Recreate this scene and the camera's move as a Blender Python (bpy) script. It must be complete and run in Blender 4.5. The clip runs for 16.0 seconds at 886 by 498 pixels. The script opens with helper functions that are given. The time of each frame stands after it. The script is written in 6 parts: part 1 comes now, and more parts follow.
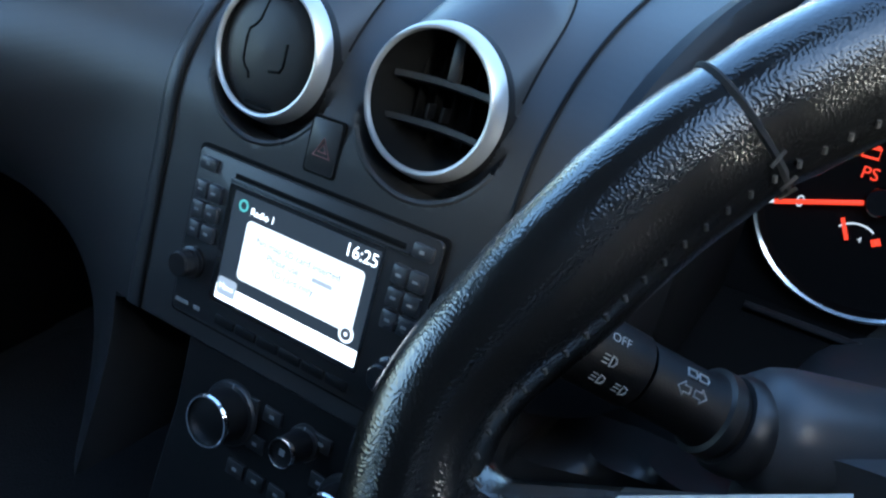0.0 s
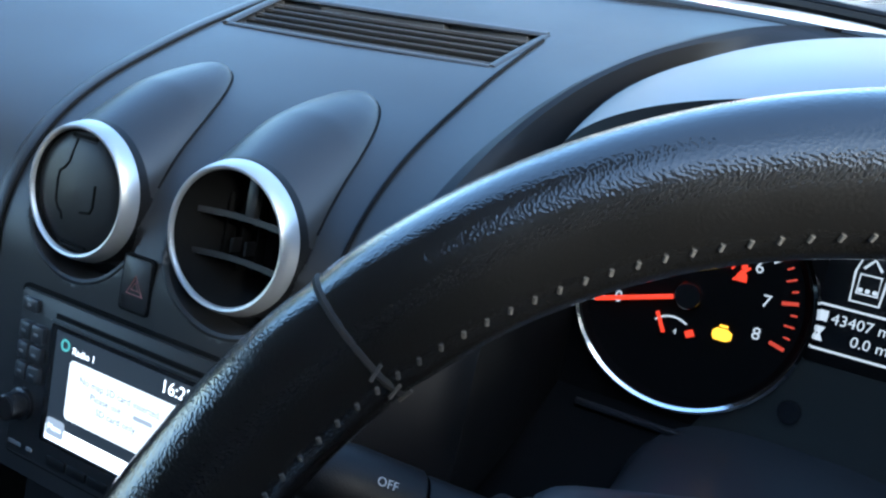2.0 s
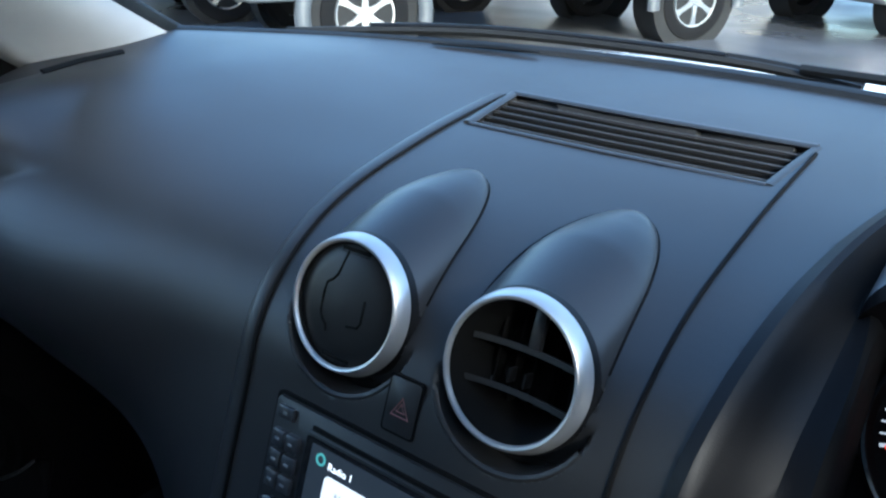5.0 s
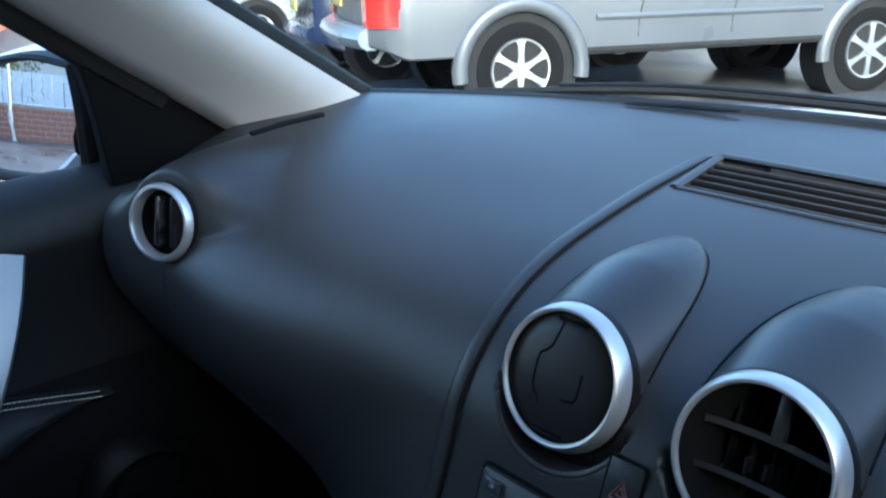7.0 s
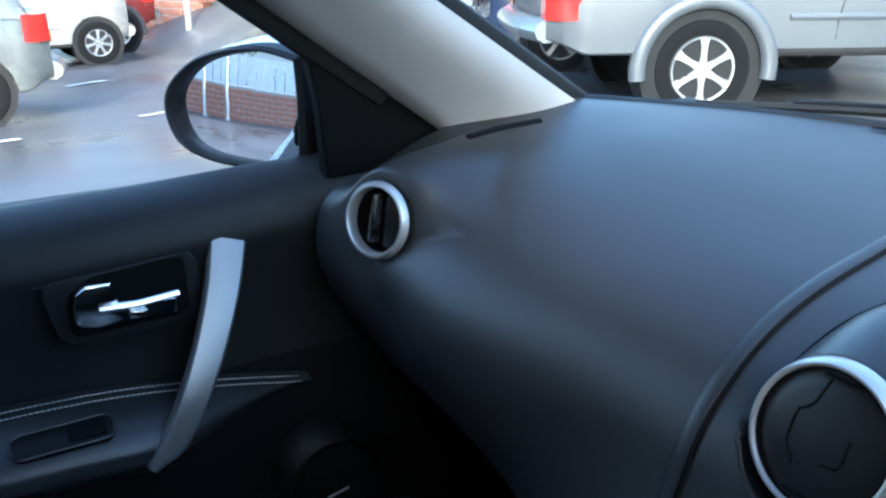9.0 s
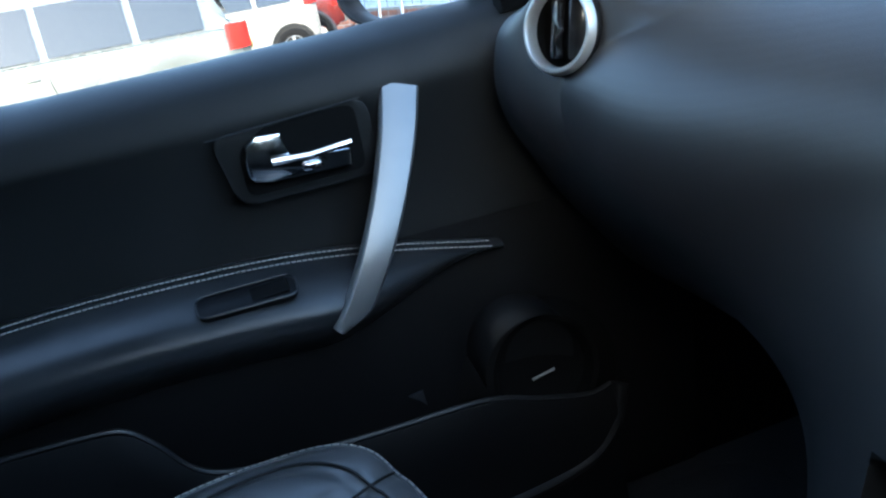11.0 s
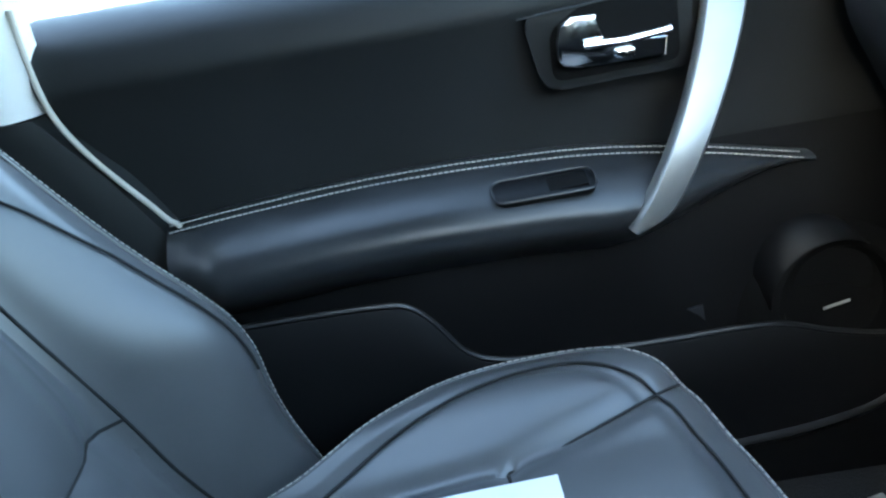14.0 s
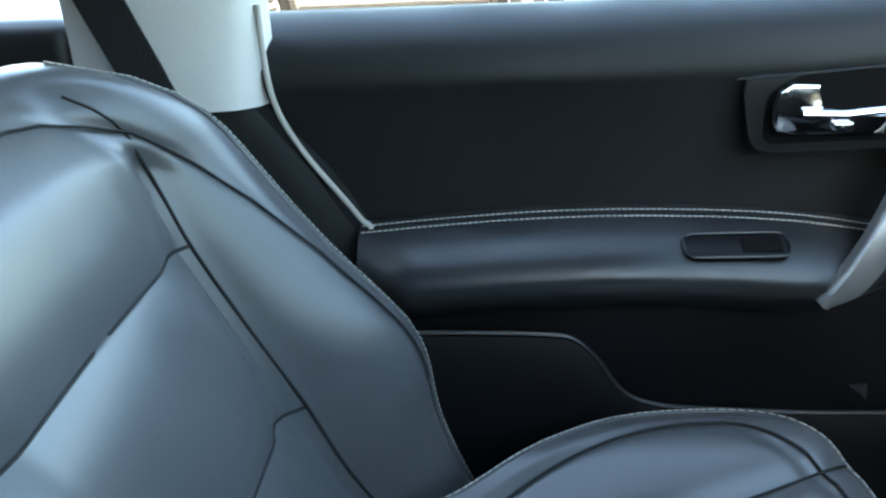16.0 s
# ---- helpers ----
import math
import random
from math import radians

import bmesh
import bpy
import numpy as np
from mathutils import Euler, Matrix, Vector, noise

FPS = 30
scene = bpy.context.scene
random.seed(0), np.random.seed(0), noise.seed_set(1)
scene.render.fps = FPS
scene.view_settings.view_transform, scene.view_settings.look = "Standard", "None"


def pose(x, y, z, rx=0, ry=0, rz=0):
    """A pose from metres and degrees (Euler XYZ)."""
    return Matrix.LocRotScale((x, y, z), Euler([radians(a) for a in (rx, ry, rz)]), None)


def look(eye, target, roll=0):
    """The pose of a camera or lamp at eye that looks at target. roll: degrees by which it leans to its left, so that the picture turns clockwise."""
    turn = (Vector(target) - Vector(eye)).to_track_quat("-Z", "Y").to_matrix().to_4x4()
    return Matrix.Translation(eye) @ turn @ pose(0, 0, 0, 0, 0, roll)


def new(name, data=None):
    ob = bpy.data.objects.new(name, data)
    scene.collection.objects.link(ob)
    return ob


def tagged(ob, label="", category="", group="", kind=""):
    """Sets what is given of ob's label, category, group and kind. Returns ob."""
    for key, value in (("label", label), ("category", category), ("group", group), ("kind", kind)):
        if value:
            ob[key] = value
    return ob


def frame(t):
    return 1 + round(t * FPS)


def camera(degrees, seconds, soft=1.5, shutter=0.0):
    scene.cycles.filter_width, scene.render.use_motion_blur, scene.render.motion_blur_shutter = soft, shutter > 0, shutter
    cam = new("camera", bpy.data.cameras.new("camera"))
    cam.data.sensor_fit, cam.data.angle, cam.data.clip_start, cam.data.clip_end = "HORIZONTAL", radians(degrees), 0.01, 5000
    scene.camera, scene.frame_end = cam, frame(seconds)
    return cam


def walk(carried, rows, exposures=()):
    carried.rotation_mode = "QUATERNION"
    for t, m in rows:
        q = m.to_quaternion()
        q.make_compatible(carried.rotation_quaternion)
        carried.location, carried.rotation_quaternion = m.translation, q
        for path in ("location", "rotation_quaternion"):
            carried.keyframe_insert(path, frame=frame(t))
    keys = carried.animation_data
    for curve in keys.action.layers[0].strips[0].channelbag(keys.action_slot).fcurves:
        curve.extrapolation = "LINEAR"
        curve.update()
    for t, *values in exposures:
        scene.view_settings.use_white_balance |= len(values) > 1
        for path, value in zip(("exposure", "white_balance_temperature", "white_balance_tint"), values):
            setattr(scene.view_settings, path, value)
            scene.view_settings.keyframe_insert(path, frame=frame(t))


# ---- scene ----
cam = camera(56.0, 16.0, 2.3)
PATH = [
    (0, (0.34, -0.394, 1.177), (-0.561, 1.079, 0.167), 5.1),
    (0.5, (0.356, -0.375, 1.185), (-0.534, 1.128, 0.21), 4.0),
    (1, (0.376, -0.358, 1.202), (-0.496, 1.164, 0.242), 3.4),
    (1.5, (0.402, -0.344, 1.215), (-0.454, 1.21, 0.293), 2.5),
    (2, (0.412, -0.333, 1.228), (-0.436, 1.242, 0.334), 2.3),
    (2.5, (0.399, -0.329, 1.25), (-0.463, 1.257, 0.388), 3.2),
    (3, (0.381, -0.33, 1.257), (-0.517, 1.261, 0.443), 3.1),
    (3.5, (0.355, -0.328, 1.256), (-0.606, 1.25, 0.489), 3.1),
    (4, (0.336, -0.333, 1.259), (-0.735, 1.137, 0.427), 1.2),
    (4.2, (0.315, -0.338, 1.255), (-0.737, 1.148, 0.426), 1.5),
    (6.3, (0.278, -0.357, 1.269), (-1.039, 0.976, 0.57), -0.7),
    (6.5, (0.268, -0.359, 1.265), (-1.077, 0.956, 0.585), -1.1),
    (7, (0.246, -0.369, 1.264), (-1.148, 0.893, 0.582), -1.1),
    (7.5, (0.231, -0.37, 1.266), (-1.218, 0.836, 0.598), -1.1),
    (8, (0.216, -0.381, 1.273), (-1.284, 0.77, 0.62), -0.2),
    (8.5, (0.197, -0.387, 1.275), (-1.36, 0.675, 0.605), -0.5),
    (9, (0.184, -0.401, 1.278), (-1.419, 0.568, 0.577), -0.1),
    (9.5, (0.151, -0.409, 1.264), (-1.481, 0.445, 0.483), -1.3),
    (9.7, (0.139, -0.425, 1.261), (-1.48, 0.422, 0.447), -1.4),
    (11.8, (0.138, -0.362, 1.026), (-1.732, -0.049, 0.387), -13.5),
    (12, (0.135, -0.364, 1.032), (-1.733, -0.089, 0.371), -13.7),
    (12.5, (0.126, -0.377, 1.044), (-1.736, -0.212, 0.332), -14.6),
    (13, (0.112, -0.414, 1.053), (-1.739, -0.289, 0.305), -13.7),
    (13.5, (0.096, -0.452, 1.076), (-1.733, -0.358, 0.271), -11.6),
    (14, (0.086, -0.482, 1.086), (-1.734, -0.42, 0.261), -9.4),
    (14.5, (0.08, -0.507, 1.104), (-1.736, -0.448, 0.269), -6.1),
    (15, (0.073, -0.529, 1.112), (-1.758, -0.482, 0.308), -4.1),
    (15.5, (0.077, -0.543, 1.122), (-1.742, -0.564, 0.291), -4.3),
    (16, (0.085, -0.589, 1.134), (-1.733, -0.691, 0.308), -2.5),
]
walk(cam, [(t, look(eye, target, roll)) for t, eye, target, roll in PATH], [(0, 3.55, 5400, 4), (4, 3.15, 5350, 5), (6.5, 3.02, 5350, 5), (8, 3.1, 5280, 5), (9.5, 3.35, 5380, 5), (12, 3.95, 5950, 2), (12.5, 4.0, 6050, 2), (13.5, 4.8, 6500, 1), (14.5, 5.1, 6700, 1), (16, 4.7, 7050, 2)])

# ---- world and light ----
world = bpy.data.worlds.new("world")
scene.world = world
world.use_nodes = True
wn = world.node_tree.nodes
sky = wn.new("ShaderNodeTexSky")
sky.sky_type = 'NISHITA'
sky.sun_disc = False
sky.sun_elevation, sky.sun_rotation = radians(26), radians(124)
sky.air_density, sky.dust_density, sky.ozone_density = 1.3, 3.0, 2.0
wn["Background"].inputs["Strength"].default_value = 0.12
world.node_tree.links.new(sky.outputs[0], wn["Background"].inputs["Color"])
sun = new("sun", bpy.data.lights.new("sun", 'SUN'))
sun.data.energy, sun.data.angle, sun.data.color = 1.0, radians(10), (1.0, 0.9, 0.74)
sun.matrix_world = look((7.5, -5.0, 4.4), (0, 0, 0))


# ---- small helpers ----
def thing(name, at, label, category, group="", kind=""):
    ob = new(name)
    ob.empty_display_size = 0.05
    ob.location = at
    return tagged(ob, label, category, group, kind)


def under(ob, parent):
    ob.parent = parent
    if parent.parent is None:
        ob.matrix_parent_inverse = Matrix.Translation(-parent.location)
    return ob


def part(name, bm, material, parent=None, label="", smooth=True, turn=True):
    """One bmesh, in world metres, as one mesh object under its thing."""
    me = bpy.data.meshes.new(name)
    if turn:
        bmesh.ops.recalc_face_normals(bm, faces=bm.faces[:])
    bm.to_mesh(me)
    bm.free()
    if smooth:
        me.polygons.foreach_set("use_smooth", [True] * len(me.polygons))
        me.set_sharp_from_angle(angle=radians(38))
    me.materials.append(material)
    ob = new(name, me)
    if parent is not None:
        under(ob, parent)
    if label:
        ob["label"] = label
    return ob


def grid(rows, close_u=False, close_v=False, caps=False, bm=None):
    """A skin over rows of points. close_u joins the ends of each row, close_v the last row to the first."""
    bm = bm or bmesh.new()
    vs = [[bm.verts.new(p) for p in row] for row in rows]
    n, m = len(vs), len(vs[0])
    for i in range(n if close_v else n - 1):
        for j in range(m if close_u else m - 1):
            a, b = vs[i], vs[(i + 1) % n]
            try:
                bm.faces.new((a[j], a[(j + 1) % m], b[(j + 1) % m], b[j]))
            except ValueError:
                pass
    if caps:
        bm.faces.new(vs[0])
        bm.faces.new(vs[-1])
    return bm


def box(sx, sy, sz, m, bevel=0.0, seg=2, bm=None):
    """A box of full sizes at a pose, its edges rounded."""
    own = bmesh.new()
    bmesh.ops.create_cube(own, size=1.0, matrix=Matrix.Diagonal((sx, sy, sz, 1)))
    if bevel:
        bmesh.ops.bevel(own, geom=own.edges[:], offset=min(bevel, 0.49 * min(sx, sy, sz)), segments=seg, affect='EDGES', profile=0.5)
    bmesh.ops.transform(own, matrix=m, verts=own.verts[:])
    return join(bm, own)


def join(bm, own):
    if bm is None:
        return own
    me = bpy.data.meshes.new("tmp")
    own.to_mesh(me)
    own.free()
    bm.from_mesh(me)
    bpy.data.meshes.remove(me)
    return bm


def revolve(profile, m, n=48, closed=False, bm=None):
    """Turns (radius, height) points round the local z axis of a pose."""
    rows = []
    for r, h in profile:
        rows.append([m @ Vector((r * math.cos(2 * math.pi * k / n), r * math.sin(2 * math.pi * k / n), h)) for k in range(n)])
    return grid(rows, close_u=True, close_v=closed, bm=bm)


def sweep(points, radius, n=10, closed=False, flat=1.0, up=(0, 0, 1), bm=None):
    """A round bar along points; radius may be a list. flat squeezes it along its own up direction."""
    pts_ = [Vector(p) for p in points]
    rows = []
    k = len(pts_)
    for i, p in enumerate(pts_):
        a = pts_[(i - 1) % k] if closed or i > 0 else p
        b = pts_[(i + 1) % k] if closed or i < k - 1 else p
        d = (b - a).normalized()
        s = d.cross(Vector(up))
        s = s.normalized() if s.length > 1e-4 else d.orthogonal().normalized()
        w = s.cross(d)
        r = radius[i] if isinstance(radius, (list, tuple)) else radius
        rows.append([p + r * math.cos(2 * math.pi * j / n) * s + r * flat * math.sin(2 * math.pi * j / n) * w for j in range(n)])
    return grid(rows, close_u=True, close_v=closed, caps=not closed, bm=bm)


def curve_through(points, steps=8):
    """Catmull-Rom through points."""
    p = [Vector(q) for q in points]
    out = []
    for i in range(len(p) - 1):
        a, b, c, d = p[max(i - 1, 0)], p[i], p[i + 1], p[min(i + 2, len(p) - 1)]
        for k in range(steps):
            t = k / steps
            out.append(0.5 * (2 * b + (c - a) * t + (2 * a - 5 * b + 4 * c - d) * t * t + (3 * b - a - 3 * c + d) * t ** 3))
    out.append(p[-1])
    return out


def along(table, s):
    """A value from rows of (s, value), straight between them."""
    if s <= table[0][0]:
        return table[0][1]
    for (a, u), (b, v) in zip(table, table[1:]):
        if s <= b:
            t = (s - a) / (b - a)
            return u + (v - u) * t
    return table[-1][1]


def step(a, b, x):
    t = min(1, max(0, (x - a) / (b - a)))
    return t * t * (3 - 2 * t)


def slab(outline, thick, m, bevel=0.0, bm=None):
    """A flat plate: outline in the local xy plane, thick along local z from 0 up."""
    own = bmesh.new()
    lo = [own.verts.new((x, y, 0)) for x, y in outline]
    hi = [own.verts.new((x, y, thick)) for x, y in outline]
    own.faces.new(lo[::-1])
    top = own.faces.new(hi)
    n = len(lo)
    for i in range(n):
        own.faces.new((lo[i], lo[(i + 1) % n], hi[(i + 1) % n], hi[i]))
    if bevel:
        bmesh.ops.bevel(own, geom=top.edges[:], offset=bevel, segments=2, affect='EDGES', profile=0.5)
    bmesh.ops.transform(own, matrix=m, verts=own.verts[:])
    return join(bm, own)


def round_rect(w, h, r, n=5):
    out = []
    for cx, cy, a0 in ((w / 2 - r, h / 2 - r, 0), (-w / 2 + r, h / 2 - r, 90), (-w / 2 + r, -h / 2 + r, 180), (w / 2 - r, -h / 2 + r, 270)):
        for k in range(n + 1):
            a = radians(a0 + 90 * k / n)
            out.append((cx + r * math.cos(a), cy + r * math.sin(a)))
    return out


def lettering(text, size, m, align='CENTER', thick=0.0):
    cu = bpy.data.curves.new("lettering", 'FONT')
    cu.body, cu.size, cu.align_x, cu.align_y, cu.extrude = text, size, align, 'CENTER', thick
    cu.resolution_u = 3
    ob = bpy.data.objects.new("lettering", cu)
    scene.collection.objects.link(ob)
    me = bpy.data.meshes.new_from_object(ob.evaluated_get(bpy.context.evaluated_depsgraph_get()))
    bm = bmesh.new()
    bm.from_mesh(me)
    bpy.data.objects.remove(ob)
    bpy.data.curves.remove(cu)
    bpy.data.meshes.remove(me)
    bmesh.ops.transform(bm, matrix=m, verts=bm.verts[:])
    return bm


# ---- materials ----
def material(name, color, rough=0.5, metal=0.0, grain=0.0, grain_size=400.0, mottle=0.15, mottle_size=9.0, coat=0.0, spec=0.5, rough_var=0.08, coat_rough=0.06):
    """Surface with two scales of variation: broad mottling of tone and gloss, and a fine relief."""
    ma = bpy.data.materials.new(name)
    ma.use_nodes = True
    nt = ma.node_tree
    b = nt.nodes["Principled BSDF"]
    b.inputs["Metallic"].default_value = metal
    b.inputs["Specular IOR Level"].default_value = spec
    b.inputs["Coat Weight"].default_value = coat
    b.inputs["Coat Roughness"].default_value = coat_rough
    tc = nt.nodes.new("ShaderNodeTexCoord")
    broad = nt.nodes.new("ShaderNodeTexNoise")
    broad.inputs["Scale"].default_value, broad.inputs["Detail"].default_value = mottle_size, 5
    nt.links.new(tc.outputs["Object"], broad.inputs["Vector"])
    ramp = nt.nodes.new("ShaderNodeMapRange")
    ramp.inputs["From Min"].default_value, ramp.inputs["From Max"].default_value = 0.3, 0.7
    ramp.inputs["To Min"].default_value, ramp.inputs["To Max"].default_value = 1 - mottle, 1 + mottle
    nt.links.new(broad.outputs["Fac"], ramp.inputs["Value"])
    tone = nt.nodes.new("ShaderNodeVectorMath")
    tone.operation = 'SCALE'
    tone.inputs[0].default_value = color[:3]
    nt.links.new(ramp.outputs[0], tone.inputs["Scale"])
    nt.links.new(tone.outputs[0], b.inputs["Base Color"])
    rr = nt.nodes.new("ShaderNodeMapRange")
    rr.inputs["From Min"].default_value, rr.inputs["From Max"].default_value = 0.3, 0.7
    rr.inputs["To Min"].default_value, rr.inputs["To Max"].default_value = max(0.02, rough - rough_var), min(1, rough + rough_var)
    nt.links.new(broad.outputs["Fac"], rr.inputs["Value"])
    nt.links.new(rr.outputs[0], b.inputs["Roughness"])
    if grain:
        fine = nt.nodes.new("ShaderNodeTexVoronoi")
        fine.inputs["Scale"].default_value = grain_size
        nt.links.new(tc.outputs["Object"], fine.inputs["Vector"])
        bump = nt.nodes.new("ShaderNodeBump")
        bump.inputs["Strength"].default_value, bump.inputs["Distance"].default_value = grain, 0.0008
        nt.links.new(fine.outputs["Distance"], bump.inputs["Height"])
        nt.links.new(bump.outputs[0], b.inputs["Normal"])
        nt.links.new(bump.outputs[0], b.inputs["Coat Normal"])
    return ma


def lit(name, color, strength):
    ma = bpy.data.materials.new(name)
    ma.use_nodes = True
    b = ma.node_tree.nodes["Principled BSDF"]
    b.inputs["Base Color"].default_value = (0.02, 0.02, 0.02, 1)
    b.inputs["Emission Color"].default_value = (*color, 1)
    b.inputs["Emission Strength"].default_value = strength * 0.15
    return ma


def clear(name, tint, rough=0.0, gloss=0.05):
    """Thin pane: lets light straight through and mirrors a little of it."""
    ma = bpy.data.materials.new(name)
    ma.use_nodes = True
    nt = ma.node_tree
    nt.nodes.remove(nt.nodes["Principled BSDF"])
    tr, gl, mix = (nt.nodes.new("ShaderNode" + k) for k in ("BsdfTransparent", "BsdfGlossy", "MixShader"))
    tr.inputs["Color"].default_value = (*tint, 1)
    gl.inputs["Roughness"].default_value = rough
    mix.inputs[0].default_value = gloss
    nt.links.new(tr.outputs[0], mix.inputs[1])
    nt.links.new(gl.outputs[0], mix.inputs[2])
    nt.links.new(mix.outputs[0], nt.nodes["Material Output"].inputs["Surface"])
    return ma


DASH = material("soft_black_dash_plastic", (0.017, 0.0175, 0.0185), 0.42, grain=0.1, grain_size=1300, mottle=0.07, spec=0.5, rough_var=0.025)
PANEL = material("satin_black_panel_plastic", (0.016, 0.0165, 0.0175), 0.37, grain=0.08, grain_size=1100, mottle=0.07, rough_var=0.03)
# hard black plastic, darkened further to carry shade low on the door
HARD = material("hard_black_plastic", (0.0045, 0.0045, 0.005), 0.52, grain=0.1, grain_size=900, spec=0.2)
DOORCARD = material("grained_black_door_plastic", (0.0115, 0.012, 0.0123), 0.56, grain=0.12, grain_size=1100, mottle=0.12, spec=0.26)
PIANO = material("smooth_black_plastic", (0.012, 0.012, 0.013), 0.2, mottle=0.1)
FLAP = material("matt_black_flap_plastic", (0.009, 0.0093, 0.0098), 0.4, grain=0.06, grain_size=1100, spec=0.4)
# recess shade is put into this black; plain matt black parts use it too
PIT = material("matt_black_recess_shade", (0.003, 0.003, 0.003), 0.8, spec=0.12)
# grey base colour stands in for sky sheen on the visor
HOOD = material("pale_sheen_binnacle_plastic", (0.2, 0.205, 0.205), 0.44)
SILVER = material("satin_silver_paint", (0.47, 0.475, 0.475), 0.33, metal=0.7, mottle=0.03, mottle_size=30, rough_var=0.02)
CHROME = material("polished_chrome", (0.78, 0.79, 0.8), 0.07, metal=1.0, mottle=0.03)
# black column plastic, base lightened to carry the windscreen's sheen
SHROUD = material("sheen_lightened_black_plastic", (0.042, 0.0445, 0.049), 0.36, grain=0.07, grain_size=1100, mottle=0.08)
KEY = material("grey_black_key_plastic", (0.03, 0.032, 0.035), 0.3, grain=0.05, grain_size=1100, mottle=0.06)
RIMLEATHER = material("worn_black_wheel_leather", (0.006, 0.0058, 0.0055), 0.22, grain=0.14, grain_size=1000, mottle=0.08, mottle_size=25, rough_var=0.04, coat=1.0, coat_rough=0.08)
LEATHER = material("black_seat_leather", (0.078, 0.0795, 0.082), 0.33, grain=0.02, grain_size=1200, mottle=0.08, mottle_size=14, spec=0.6, rough_var=0.03)
ARMPAD = material("black_armrest_leather", (0.02, 0.021, 0.0225), 0.36, grain=0.14, grain_size=800, mottle=0.12, mottle_size=14)
PULL = material("satin_grey_metal_paint", (0.22, 0.222, 0.22), 0.34, metal=0.6, mottle=0.04, mottle_size=30, rough_var=0.03)
SLATEDGE = material("brownish_black_slat_plastic", (0.016, 0.015, 0.0145), 0.6)
THREAD = material("pale_grey_thread", (0.4, 0.38, 0.34), 0.8)
RIMTHREAD = material("dark_grey_thread", (0.06, 0.056, 0.05), 0.8)
DARKTHREAD = material("dark_seam_thread", (0.01, 0.01, 0.01), 0.9)
# pillar fabric lightened so its colour carries the rear window's light
LITPILLAR = material("lit_pillar_fabric", (0.74, 0.73, 0.70), 0.8, grain=0.2, grain_size=900, mottle=0.05)
PILLAR = material("grey_pillar_fabric", (0.36, 0.352, 0.335), 0.85, grain=0.2, grain_size=900, mottle=0.06)
CARPET = material("black_carpet", (0.012, 0.012, 0.013), 0.95, grain=1.0, grain_size=500)
HEADLINER = material("grey_headliner", (0.3, 0.295, 0.28), 0.9, grain=0.3, grain_size=700)
RUBBER = material("black_rubber", (0.008, 0.008, 0.008), 0.6, spec=0.25)
FACE = material("black_gauge_face", (0.002, 0.002, 0.0022), 0.6, spec=0.12)


# ---- the shell: floor, roof, pillars, glass ----
def far_edge(x):
    return 0.52 - 0.22 * (x / 0.62) ** 2


floor = part("floor", box(1.5, 2.9, 0.06, pose(0, -0.75, 0.352), 0.01), CARPET)
tagged(floor, "black carpet of the car's footwell", "floor", kind="structure")
def roof_at(x, y):
    k = (-0.18 - y) / 1.75
    return 1.52 + 0.045 * math.sin(math.pi * k) - 0.09 * (x / 0.62) ** 2


bm = None
YS, XS = [-0.18 - 1.75 * k / 28 for k in range(29)], [-0.62 + 1.24 * i / 24 for i in range(25)]
for up in (0.0, 0.04):
    own = grid([[(x, y, roof_at(x, y) + up) for x in XS] for y in YS])
    # unseen opening added over the driver to let sky light onto the wheel
    hole = [f for f in own.faces if 0.27 < f.calc_center_median().x < 0.60 and -0.58 < f.calc_center_median().y < -0.21]
    bmesh.ops.delete(own, geom=hole, context='FACES')
    bm = join(bm, own)
ceiling = tagged(part("ceiling", bm, HEADLINER), "grey fabric headliner round an added opening for light", "ceiling", kind="structure")
wall = part("wall_rear", box(1.5, 0.05, 1.28, pose(0, -2.0, 0.92), 0.01), HARD)
tagged(wall, "dark trim closing the car behind the seats", "wall", kind="structure")
# unseen blocker, its front end set so sun reaches the wheel only
wall = part("wall_right_light_block", box(0.05, 1.62, 0.58, pose(0.715, -1.215, 1.275), 0.01), HARD)
tagged(wall, "unseen dark panel added to block light above the driver's doors", "wall", kind="structure")
for side, name in ((-1, "wall_kick_left"), (1, "wall_kick_right")):
    wall = part(name, box(0.06, 0.50, 0.72, pose(side * 0.725, 0.375, 0.68), 0.01), HARD)
    tagged(wall, "black footwell side trim under the dashboard", "wall", kind="structure")
# taller than the doors: the extra height keeps sun off the lower dash
wall = part("wall_right", box(0.05, 2.7, 0.99, pose(0.75, -0.8, 0.775), 0.01), HARD)
tagged(wall, "dark driver's side doors, raised out of view to block sun", "wall", kind="structure")
# plain tunnel added out of view to shade the footwell and low door
rows = []
for k in range(15):
    y = -1.15 + 1.03 * k / 14
    h = 0.60 + 0.03 * k / 14
    rows.append([(-0.085, y, 0.375), (-0.083, y, h - 0.03), (-0.068, y, h - 0.006), (-0.045, y, h), (0.085, y, h), (0.108, y, h - 0.006), (0.123, y, h - 0.03), (0.125, y, 0.375)])
wall = part("wall_tunnel_shade", grid(rows, caps=True), HARD)
tagged(wall, "unseen black tunnel trim added to shade the passenger footwell", "trim", kind="structure")
wall = part("wall_front", box(1.46, 0.04, 0.62, pose(0, 0.62, 0.6), 0.01), PIT)
tagged(wall, "dark bulkhead behind the dashboard", "wall", kind="structure")


